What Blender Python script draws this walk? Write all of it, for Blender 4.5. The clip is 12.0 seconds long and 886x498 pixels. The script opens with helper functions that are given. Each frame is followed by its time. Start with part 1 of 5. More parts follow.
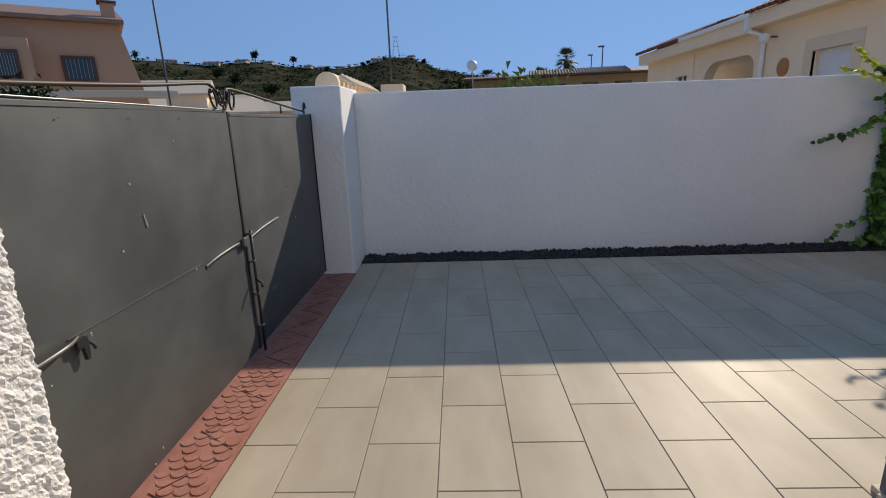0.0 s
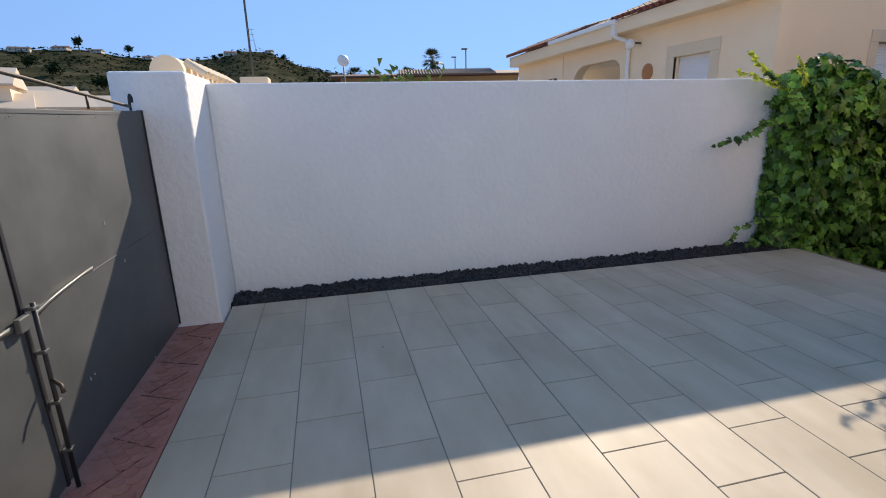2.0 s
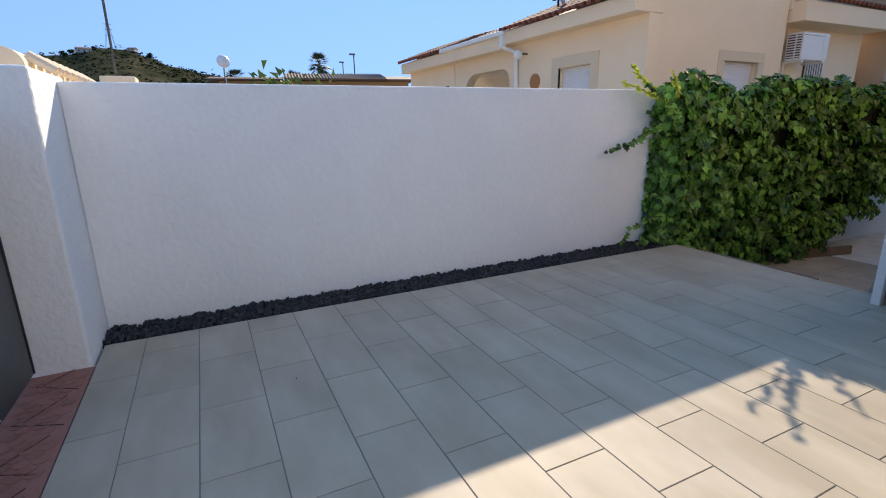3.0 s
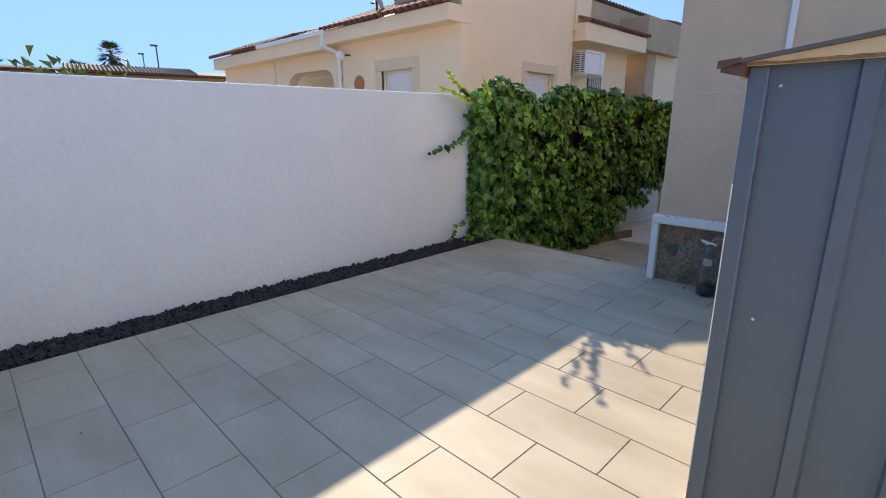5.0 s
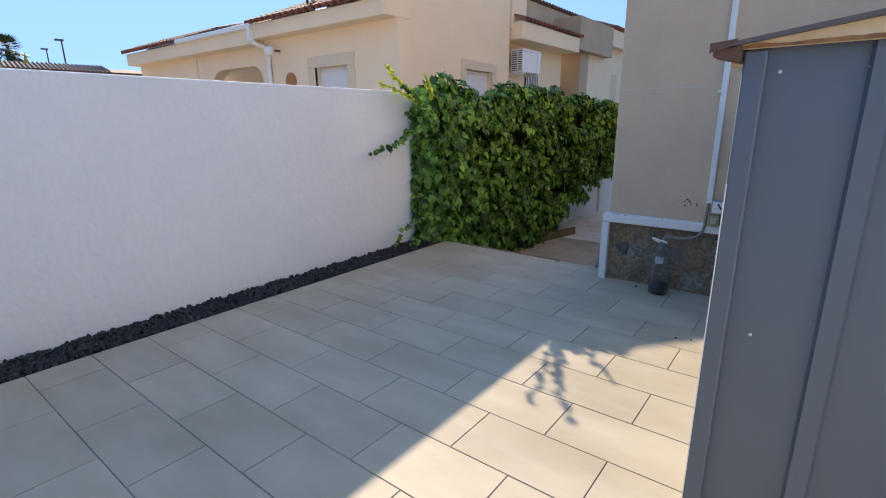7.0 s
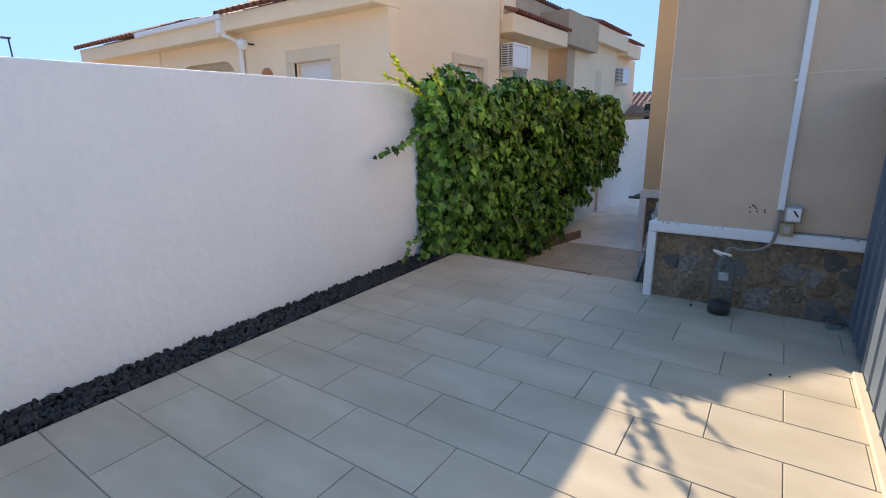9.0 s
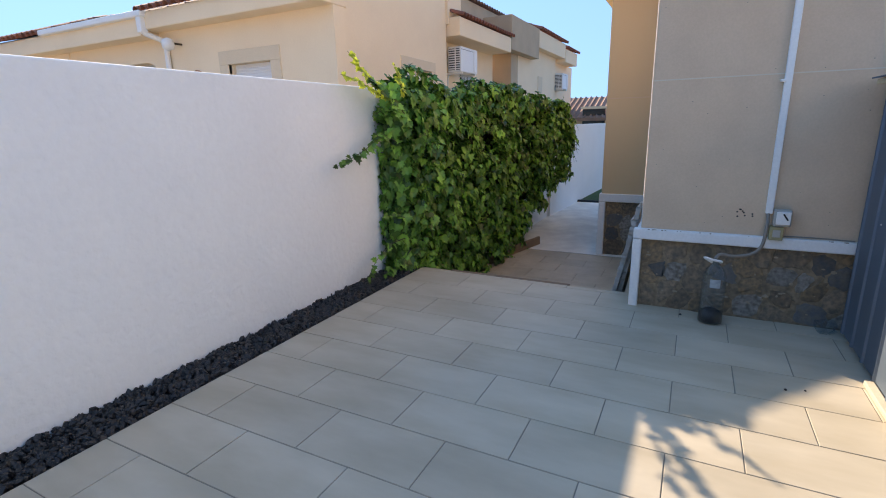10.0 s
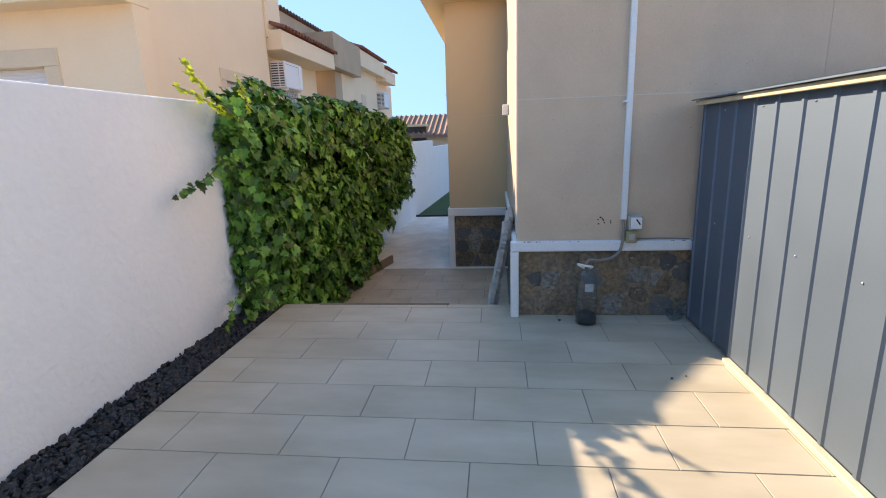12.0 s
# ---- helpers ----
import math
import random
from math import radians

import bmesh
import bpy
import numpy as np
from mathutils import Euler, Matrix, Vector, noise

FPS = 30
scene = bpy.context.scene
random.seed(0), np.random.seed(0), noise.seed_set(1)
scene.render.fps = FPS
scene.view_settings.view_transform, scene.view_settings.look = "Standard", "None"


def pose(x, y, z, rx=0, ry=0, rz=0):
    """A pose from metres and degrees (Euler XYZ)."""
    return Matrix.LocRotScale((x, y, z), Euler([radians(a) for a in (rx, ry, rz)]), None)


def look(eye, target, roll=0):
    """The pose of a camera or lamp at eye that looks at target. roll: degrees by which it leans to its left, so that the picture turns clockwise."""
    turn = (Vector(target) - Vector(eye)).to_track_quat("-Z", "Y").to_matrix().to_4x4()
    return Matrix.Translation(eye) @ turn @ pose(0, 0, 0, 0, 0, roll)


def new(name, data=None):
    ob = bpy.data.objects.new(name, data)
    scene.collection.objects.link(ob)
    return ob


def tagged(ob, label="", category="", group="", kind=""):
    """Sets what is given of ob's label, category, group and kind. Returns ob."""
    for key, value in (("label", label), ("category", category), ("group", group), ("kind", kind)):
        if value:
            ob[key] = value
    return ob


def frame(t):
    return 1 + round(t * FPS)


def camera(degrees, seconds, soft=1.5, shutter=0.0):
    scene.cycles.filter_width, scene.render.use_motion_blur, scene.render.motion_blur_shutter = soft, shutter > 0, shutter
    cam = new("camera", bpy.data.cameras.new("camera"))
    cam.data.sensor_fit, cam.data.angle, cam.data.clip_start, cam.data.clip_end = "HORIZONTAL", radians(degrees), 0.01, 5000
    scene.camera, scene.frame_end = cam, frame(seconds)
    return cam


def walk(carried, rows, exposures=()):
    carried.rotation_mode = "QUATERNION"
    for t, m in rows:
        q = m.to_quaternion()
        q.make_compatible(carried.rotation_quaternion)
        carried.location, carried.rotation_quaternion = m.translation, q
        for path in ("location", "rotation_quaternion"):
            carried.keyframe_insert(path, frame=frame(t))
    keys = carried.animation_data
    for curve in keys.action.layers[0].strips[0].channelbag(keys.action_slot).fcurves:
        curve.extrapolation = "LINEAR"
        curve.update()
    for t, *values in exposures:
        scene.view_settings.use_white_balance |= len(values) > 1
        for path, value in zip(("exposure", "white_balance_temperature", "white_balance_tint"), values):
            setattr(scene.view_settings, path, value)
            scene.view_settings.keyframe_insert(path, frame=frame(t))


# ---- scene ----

# camera and walk
cam = camera(84.9, 12.0, soft=1.05)
ROWS = [
    (0.0, 0.055, 0.017, 1.446, 1.53, -14.86, 1.95),
    (0.5, -0.048, 0.289, 1.443, -0.56, -15.11, 1.63),
    (1.0, -0.058, 0.538, 1.431, -3.43, -15.42, 1.62),
    (1.5, -0.075, 0.754, 1.450, -8.02, -15.63, 1.97),
    (2.0, -0.139, 0.934, 1.461, -13.54, -15.36, 1.40),
    (2.5, -0.170, 1.114, 1.467, -19.33, -15.25, 1.58),
    (3.0, -0.205, 1.158, 1.466, -26.02, -14.93, 0.96),
    (3.5, -0.197, 1.179, 1.462, -32.22, -14.72, 0.32),
    (5.5, -0.029, 1.191, 1.453, -47.79, -14.97, 0.25),
    (6.0, 0.032, 1.208, 1.450, -49.75, -15.04, 0.32),
    (6.5, 0.095, 1.256, 1.446, -51.09, -15.06, 0.74),
    (7.0, 0.094, 1.414, 1.438, -52.28, -14.91, 0.48),
    (9.0, 0.377, 2.142, 1.428, -55.74, -15.06, 1.03),
    (9.5, 0.456, 2.373, 1.416, -58.48, -14.71, 1.13),
    (10.0, 0.561, 2.564, 1.416, -63.00, -14.51, 1.40),
    (10.5, 0.704, 2.698, 1.416, -68.44, -14.07, 1.65),
    (11.0, 0.739, 2.806, 1.422, -74.17, -13.60, 2.00),
    (11.5, 0.753, 2.949, 1.428, -79.73, -13.41, 1.87),
    (12.0, 0.709, 3.033, 1.435, -83.98, -13.16, 2.00),
]
walk(cam, [(t, pose(x, y, z, 90 + pitch, roll, yaw)) for t, x, y, z, yaw, pitch, roll in ROWS], [(0.0, 0.46, 7450, 12.5), (0.5, 0.72, 7600, 13), (1.5, 1.0, 7450, 13.5), (2.5, 1.12, 7450, 13.5), (3.5, 1.24, 7500, 13.5), (6.5, 1.39, 7600, 14), (9.5, 1.59, 7850, 14), (12.0, 1.77, 8250, 14)])

# world and sun
SUN_AZ, SUN_EL = 31.8, 30.3   # degrees from +y towards +x, and above the horizon
world = bpy.data.worlds.new("world")
scene.world = world
world.use_nodes = True
wn = world.node_tree
sky = wn.nodes.new("ShaderNodeTexSky")
sky.sky_type = "NISHITA"
sky.sun_disc = False
sky.sun_elevation, sky.sun_rotation = radians(SUN_EL), radians(SUN_AZ)
sky.altitude, sky.air_density, sky.dust_density, sky.ozone_density = 100, 0.8, 0.0, 3.0
# the sky looks deep blue down to the hills: look it up a little higher than it lies
co = wn.nodes.new("ShaderNodeTexCoord")
lift = wn.nodes.new("ShaderNodeVectorMath")
lift.operation = "MULTIPLY_ADD"
lift.inputs[1].default_value, lift.inputs[2].default_value = (1, 1, 0.7), (0, 0, 0.44)
unit = wn.nodes.new("ShaderNodeVectorMath")
unit.operation = "NORMALIZE"
wn.links.new(co.outputs["Generated"], lift.inputs[0])
wn.links.new(lift.outputs[0], unit.inputs[0])
wn.links.new(unit.outputs[0], sky.inputs[0])
even = wn.nodes.new("ShaderNodeGamma")
even.inputs[1].default_value = 0.52
deep = wn.nodes.new("ShaderNodeHueSaturation")
deep.inputs["Saturation"].default_value, deep.inputs["Value"].default_value = 1.68, 1.74
wn.links.new(sky.outputs[0], even.inputs[0])
wn.links.new(even.outputs[0], deep.inputs["Color"])
warm = wn.nodes.new("ShaderNodeVectorMath")
warm.operation = "MULTIPLY"
warm.inputs[1].default_value = (1.27, 0.975, 1.01)
wn.links.new(deep.outputs[0], warm.inputs[0])
wn.links.new(warm.outputs[0], wn.nodes["Background"].inputs[0])
wn.nodes["Background"].inputs[1].default_value = 0.15
sun_data = bpy.data.lights.new("sun", "SUN")
sun_data.energy, sun_data.angle, sun_data.color = 2.7, radians(0.53), (1.0, 0.925, 0.81)
sun = new("sun", sun_data)
sx, sy, sz = math.sin(radians(SUN_AZ)) * math.cos(radians(SUN_EL)), math.cos(radians(SUN_AZ)) * math.cos(radians(SUN_EL)), math.sin(radians(SUN_EL))
sun.matrix_world = look((sx * 60, sy * 60, sz * 60), (0, 0, 0))


# materials
def mat(name, color, rough=0.6, metal=0.0, var=0.15, scale=3.0, fine=60.0, fine_var=0.08, bump=0.0, bump_scale=80.0, bump_dist=0.004,
        piece=0.0, tint=None, stretch=(1, 1, 1), rough_var=0.1, spec=0.5, translucent=0.0, island=False):
    """A surface with clouding at one scale, grain at a finer one, and relief."""
    m = bpy.data.materials.new(name)
    m.use_nodes = True
    nt = m.node_tree
    n, l = nt.nodes, nt.links
    bsdf = n["Principled BSDF"]
    geo = n.new("ShaderNodeNewGeometry")
    mp = n.new("ShaderNodeMapping")
    mp.inputs["Scale"].default_value = stretch
    l.new(geo.outputs["Position"], mp.inputs["Vector"])

    def noise_tex(sc, detail=4.0):
        t = n.new("ShaderNodeTexNoise")
        t.inputs["Scale"].default_value, t.inputs["Detail"].default_value = sc, detail
        l.new(mp.outputs[0], t.inputs["Vector"])
        return t.outputs["Fac"]

    def math_node(op, a, b, c=None):
        t = n.new("ShaderNodeMath")
        t.operation = op
        for i, v in enumerate((a, b) if c is None else (a, b, c)):
            if isinstance(v, (int, float)):
                t.inputs[i].default_value = v
            else:
                l.new(v, t.inputs[i])
        return t.outputs[0]
    big, small = noise_tex(scale), noise_tex(fine, 2.0)
    value = math_node("MULTIPLY_ADD", big, 2 * var, 1 - var)
    value = math_node("MULTIPLY", value, math_node("MULTIPLY_ADD", small, 2 * fine_var, 1 - fine_var))
    if piece:
        if island:
            rnd = geo.outputs["Random Per Island"]
        else:
            rnd = n.new("ShaderNodeObjectInfo").outputs["Random"]
        value = math_node("MULTIPLY", value, math_node("MULTIPLY_ADD", rnd, 2 * piece, 1 - piece))
    mix = n.new("ShaderNodeMix")
    mix.data_type = "RGBA"
    mix.inputs[6].default_value = (*color, 1)
    mix.inputs[7].default_value = (*(tint or color), 1)
    ramp = math_node("MULTIPLY_ADD", noise_tex(scale * 1.7, 6.0), 3.2, -1.1)
    ramp.node.use_clamp = True
    l.new(ramp, mix.inputs[0])
    mul = n.new("ShaderNodeVectorMath")
    mul.operation = "SCALE"
    l.new(mix.outputs[2], mul.inputs[0])
    l.new(value, mul.inputs["Scale"])
    l.new(mul.outputs[0], bsdf.inputs["Base Color"])
    l.new(math_node("MULTIPLY_ADD", big, 2 * rough_var, rough - rough_var), bsdf.inputs["Roughness"])
    bsdf.inputs["Metallic"].default_value = metal
    bsdf.inputs["Specular IOR Level"].default_value = spec
    if bump:
        b = n.new("ShaderNodeBump")
        b.inputs["Strength"].default_value, b.inputs["Distance"].default_value = bump, bump_dist
        l.new(noise_tex(bump_scale, 3.0), b.inputs["Height"])
        l.new(b.outputs[0], bsdf.inputs["Normal"])
    if translucent:
        tr = n.new("ShaderNodeBsdfTranslucent")
        l.new(mul.outputs[0], tr.inputs[0])
        mx = n.new("ShaderNodeMixShader")
        mx.inputs[0].default_value = translucent
        l.new(bsdf.outputs[0], mx.inputs[1])
        l.new(tr.outputs[0], mx.inputs[2])
        l.new(mx.outputs[0], n["Material Output"].inputs[0])
    return m


M_TILE = mat("porcelain_tile", (0.535, 0.462, 0.355), 0.55, var=0.14, scale=2.6, fine=16, fine_var=0.05, bump=0.10, bump_scale=34, bump_dist=0.003, piece=0.05,
             tint=(0.445, 0.375, 0.275), stretch=(1, 0.35, 1), rough_var=0.12, spec=0.27)
M_TILE_OLD = mat("worn_tile", (0.48, 0.40, 0.295), 0.6, var=0.15, scale=2.5, fine=25, piece=0.07, tint=(0.41, 0.34, 0.25))
M_GROUT = mat("grout", (0.24, 0.215, 0.185), 0.9, var=0.2)
M_WHITE = mat("white_stucco", (0.90, 0.90, 0.89), 0.85, var=0.03, scale=1.3, fine=30, fine_var=0.03, bump=0.55, bump_scale=22, bump_dist=0.018, tint=(0.87, 0.87, 0.865))
M_ROUGH = mat("rough_white_stucco", (0.84, 0.83, 0.81), 0.9, var=0.08, scale=5, fine=90, fine_var=0.10, bump=0.6, bump_scale=120, bump_dist=0.008)
M_BAND = mat("white_band_paint", (0.80, 0.80, 0.79), 0.7, var=0.05, scale=4, bump=0.25, bump_scale=30, bump_dist=0.004)
M_BEIGE = mat("beige_render", (0.69, 0.515, 0.365), 0.9, var=0.07, scale=1.6, fine=75, fine_var=0.08, bump=0.32, bump_scale=110, bump_dist=0.004, tint=(0.63, 0.465, 0.33))
M_BEAD = mat("pale_render_bead", (0.66, 0.58, 0.47), 0.9, var=0.1, scale=8)
M_BEIGE2 = mat("ochre_render", (0.64, 0.475, 0.285), 0.9, var=0.06, scale=1.2, fine=90, fine_var=0.08, bump=0.3, bump_scale=140, bump_dist=0.003)
M_CREAM = mat("cream_render", (0.92, 0.735, 0.515), 0.9, var=0.05, scale=0.8, fine=40, fine_var=0.04, bump=0.15, bump_scale=60, bump_dist=0.004, tint=(0.89, 0.70, 0.485))
M_TAN = mat("tan_window_surround", (0.75, 0.605, 0.43), 0.9, var=0.06)
# weathering and the shade on the return, together in one darker beige
M_GREYWALL = mat("weathered_shaded_render", (0.50, 0.385, 0.265), 0.95, var=0.25, scale=1.5)
M_SALMON = mat("salmon_render", (0.62, 0.35, 0.21), 0.9, var=0.08, scale=0.5)
M_SHED = mat("grey_painted_steel", (0.172, 0.218, 0.272), 0.68, 0.88, var=0.05, scale=2, fine=120, fine_var=0.04, bump=0.05, bump_scale=20, bump_dist=0.004, spec=0.55)
M_SHEDROOF = mat("cream_rusting_sheet", (0.72, 0.58, 0.38), 0.55, var=0.1, scale=9, tint=(0.66, 0.50, 0.30), fine=40)
M_RUST = mat("rust_brown_trim", (0.13, 0.07, 0.05), 0.7, var=0.3, scale=8)
M_VERGE = mat("weathered_dark_trim", (0.115, 0.10, 0.10), 0.6, var=0.25, scale=9)
M_RAIL = mat("cream_rail", (0.60, 0.51, 0.37), 0.6, var=0.1, scale=6)
M_GATE = mat("galvanised_sheet", (0.138, 0.146, 0.146), 0.56, 0.7, var=0.35, scale=2.2, fine=9, fine_var=0.12, bump=0.4, bump_scale=3.0, bump_dist=0.012, rough_var=0.10, spec=0.5)
M_BRIGHT = mat("bare_bright_steel", (0.26, 0.26, 0.25), 0.42, 0.5, var=0.3, scale=18, fine=60, fine_var=0.2)
M_GATEDARK = mat("dark_steel", (0.035, 0.035, 0.04), 0.5, 0.4, var=0.2)
M_IRON = mat("old_iron_tube", (0.075, 0.06, 0.045), 0.55, 0.6, var=0.3, scale=12)
M_SCREW = mat("zinc_screw", (0.7, 0.7, 0.7), 0.3, 0.9)
M_RED = mat("red_stamped_concrete", (0.40, 0.18, 0.135), 0.75, var=0.18, scale=6, fine=50, fine_var=0.12, bump=0.3, bump_scale=60, bump_dist=0.004, piece=0.08, tint=(0.35, 0.14, 0.10))
M_REDDARK = mat("red_concrete_joint", (0.10, 0.04, 0.03), 0.9)
M_LAVA = mat("black_lava_stone", (0.015, 0.0145, 0.0165), 0.45, var=0.25, scale=12, fine=120, fine_var=0.3, bump=0.5, bump_scale=160, bump_dist=0.003, piece=0.6, island=True, spec=0.5)
M_SOIL = mat("dark_soil", (0.03, 0.027, 0.025), 0.95, var=0.3, scale=20)
M_STONE = mat("brown_flagstone", (0.26, 0.185, 0.12), 0.8, var=0.30, scale=16, fine=60, fine_var=0.25, bump=0.6, bump_scale=28, bump_dist=0.012, piece=0.28, tint=(0.12, 0.10, 0.075))
M_STONE2 = mat("slate_grey_flagstone", (0.10, 0.105, 0.11), 0.75, var=0.3, scale=14, fine=60, fine_var=0.25, bump=0.6, bump_scale=28, bump_dist=0.012, piece=0.3, tint=(0.15, 0.13, 0.105))
M_STONE3 = mat("ochre_flagstone", (0.30, 0.20, 0.11), 0.8, var=0.30, scale=18, fine=60, fine_var=0.25, bump=0.6, bump_scale=28, bump_dist=0.012, piece=0.2, tint=(0.14, 0.108, 0.075))
M_STONE4 = mat("pale_grey_flagstone", (0.30, 0.285, 0.255), 0.8, var=0.35, scale=18, fine=60, fine_var=0.25, bump=0.6, bump_scale=28, bump_dist=0.012, piece=0.25, tint=(0.14, 0.12, 0.095))
STONES = [M_STONE, M_STONE, M_STONE, M_STONE3, M_STONE3, M_STONE4, M_STONE2]
M_MORTAR = mat("brown_mortar", (0.30, 0.225, 0.145), 0.95, var=0.35, scale=14, bump=0.7, bump_scale=40, bump_dist=0.01, tint=(0.18, 0.135, 0.09))
M_FLECK = mat("pale_mortar_fleck", (0.31, 0.26, 0.19), 0.95, var=0.3, scale=30)
M_PVC = mat("white_plastic_trunking", (0.82, 0.82, 0.80), 0.4, var=0.03)
M_BOX = mat("grey_plastic_box", (0.42, 0.40, 0.36), 0.5, var=0.08)
M_BRASS = mat("yellowed_plastic_box", (0.34, 0.30, 0.16), 0.5, var=0.1)
M_DARK = mat("dark_void", (0.02, 0.02, 0.022), 0.5)
M_HOSE = mat("grey_hose", (0.25, 0.22, 0.19), 0.6)
M_LEAF = mat("ivy_leaf", (0.152, 0.310, 0.044), 0.38, var=0.3, scale=3, fine=60, piece=0.68, tint=(0.062, 0.155, 0.022), translucent=0.15, island=True, spec=0.4)
M_LEAF_ONE = mat("ivy_leaf_front", (0.175, 0.340, 0.048), 0.38, var=0.3, scale=3, fine=60, piece=0.5, tint=(0.095, 0.18, 0.020), translucent=0.15, spec=0.4)
# near-black: the shade deep in the ivy is put into this colour
M_CORE_SHADE = mat("ivy_core_shade", (0.010, 0.014, 0.006), 0.95, var=0.5, scale=14, fine=60, fine_var=0.4, bump=0.8, bump_scale=40, bump_dist=0.03)
M_SHOOT = mat("young_ivy_leaf", (0.40, 0.46, 0.05), 0.45, var=0.15, scale=12, translucent=0.5, piece=0.2, island=True)
M_STEM = mat("ivy_stem", (0.05, 0.042, 0.025), 0.85, var=0.3, scale=20)
M_WOOD = mat("weathered_plank", (0.22, 0.15, 0.10), 0.85, var=0.3, scale=8, stretch=(0.3, 4, 4), fine=60, fine_var=0.2, bump=0.3, bump_scale=40)
M_SLAB = mat("grey_cement_slab", (0.42, 0.40, 0.37), 0.9, var=0.25, scale=12, bump=0.6, bump_scale=50, bump_dist=0.008)
M_CONC = mat("pale_concrete", (0.84, 0.81, 0.75), 0.8, var=0.10, scale=1.6, fine=20, fine_var=0.06, tint=(0.66, 0.63, 0.58))
M_TURF = mat("artificial_turf", (0.035, 0.085, 0.022), 0.9, var=0.2, scale=12, fine=200, fine_var=0.4, bump=0.8, bump_scale=250, bump_dist=0.01)
M_PANTILE = mat("terracotta_pantile", (0.25, 0.085, 0.050), 0.8, var=0.2, scale=3, fine=20, piece=0.3, tint=(0.16, 0.065, 0.045), island=True)
M_PANDARK = mat("brown_pantile", (0.13, 0.075, 0.055), 0.8, var=0.25, scale=2, piece=0.3, island=True)
M_PANBROWN = mat("dusty_brown_pantile", (0.30, 0.185, 0.135), 0.85, var=0.2, scale=4, piece=0.25, island=True)
M_SHUTTER = mat("white_shutter", (0.78, 0.78, 0.78), 0.5, var=0.03)
M_AC = mat("white_enamel", (0.78, 0.77, 0.74), 0.4, var=0.03)
M_ACDARK = mat("fan_shadow_grey", (0.06, 0.06, 0.06), 0.6)
M_BROWNHOUSE = mat("ochre_house_render", (0.42, 0.27, 0.13), 0.9, var=0.08, scale=0.5)
M_WINFRAME = mat("brown_window_frame", (0.12, 0.05, 0.035), 0.6)
M_HILL = mat("dry_scrub_hillside", (0.085, 0.074, 0.045), 0.95, var=0.4, scale=0.03, fine=0.35, fine_var=0.5, tint=(0.030, 0.036, 0.018), spec=0.0)
M_GROUND = mat("dusty_ground", (0.38, 0.32, 0.24), 0.95, var=0.2, scale=0.2, fine=3, fine_var=0.15)
M_ROAD = mat("asphalt", (0.055, 0.055, 0.055), 0.9, var=0.15, scale=0.8, fine=60, fine_var=0.2)
M_TREE = mat("dark_foliage", (0.030, 0.045, 0.016), 0.9, var=0.3, scale=0.5, piece=0.4, island=True, spec=0.05)
M_PALM = mat("palm_frond", (0.060, 0.085, 0.035), 0.7, var=0.3, scale=0.5, piece=0.3, island=True)
M_BUSH = mat("bright_bush_foliage", (0.11, 0.17, 0.035), 0.8, var=0.3, scale=1, piece=0.4, island=True, translucent=0.2)
M_TRUNK = mat("palm_trunk", (0.16, 0.12, 0.08), 0.95, var=0.3, scale=3)
M_VILLA = mat("pale_villa_render", (0.60, 0.50, 0.38), 0.9, var=0.1, scale=0.1)
# pale blue-grey steel: the haze of distance is painted into the colour
M_FAINT = mat("hazy_grey_steel", (0.30, 0.36, 0.45), 0.8)
M_MAST = mat("galvanised_mast", (0.10, 0.11, 0.12), 0.6, 0.2)


def clear_plastic(name, color, gloss):
    m = bpy.data.materials.new(name)
    m.use_nodes = True
    nt = m.node_tree
    nt.nodes.remove(nt.nodes["Principled BSDF"])
    tr, gl, fr, mx = (nt.nodes.new(k) for k in ("ShaderNodeBsdfTransparent", "ShaderNodeBsdfGlossy", "ShaderNodeLayerWeight", "ShaderNodeMixShader"))
    tr.inputs[0].default_value = (*color, 1)
    gl.inputs["Roughness"].default_value = gloss
    fr.inputs[0].default_value = 0.14
    nt.links.new(fr.outputs["Facing"], mx.inputs[0])
    milky, body = nt.nodes.new("ShaderNodeBsdfDiffuse"), nt.nodes.new("ShaderNodeMixShader")
    milky.inputs[0].default_value, body.inputs[0].default_value = (0.80, 0.86, 0.90, 1), 0.02
    nt.links.new(tr.outputs[0], body.inputs[1])
    nt.links.new(milky.outputs[0], body.inputs[2])
    nt.links.new(body.outputs[0], mx.inputs[1])
    nt.links.new(gl.outputs[0], mx.inputs[2])
    nt.links.new(mx.outputs[0], nt.nodes["Material Output"].inputs[0])
    return m


M_PET = clear_plastic("clear_plastic", (0.84, 0.90, 0.94), 0.08)
M_PANE = mat("dark_window_glass", (0.02, 0.025, 0.03), 0.08, spec=0.8, rough_var=0.02)


# building helpers
def part(name, bm, material, parent=None, label="", smooth=False):
    """Links a bmesh as one mesh object, under a thing or a part if one is given."""
    me = bpy.data.meshes.new(name)
    bm.to_mesh(me)
    bm.free()
    me.materials.append(material)
    if smooth:
        me.polygons.foreach_set("use_smooth", [True] * len(me.polygons))
    ob = new(name, me)
    if parent is not None:
        ob.parent = parent
    if label:
        tagged(ob, label)
    return ob


def empty(name, label, category, group="", kind=""):
    return tagged(new(name), label, category, group, kind)


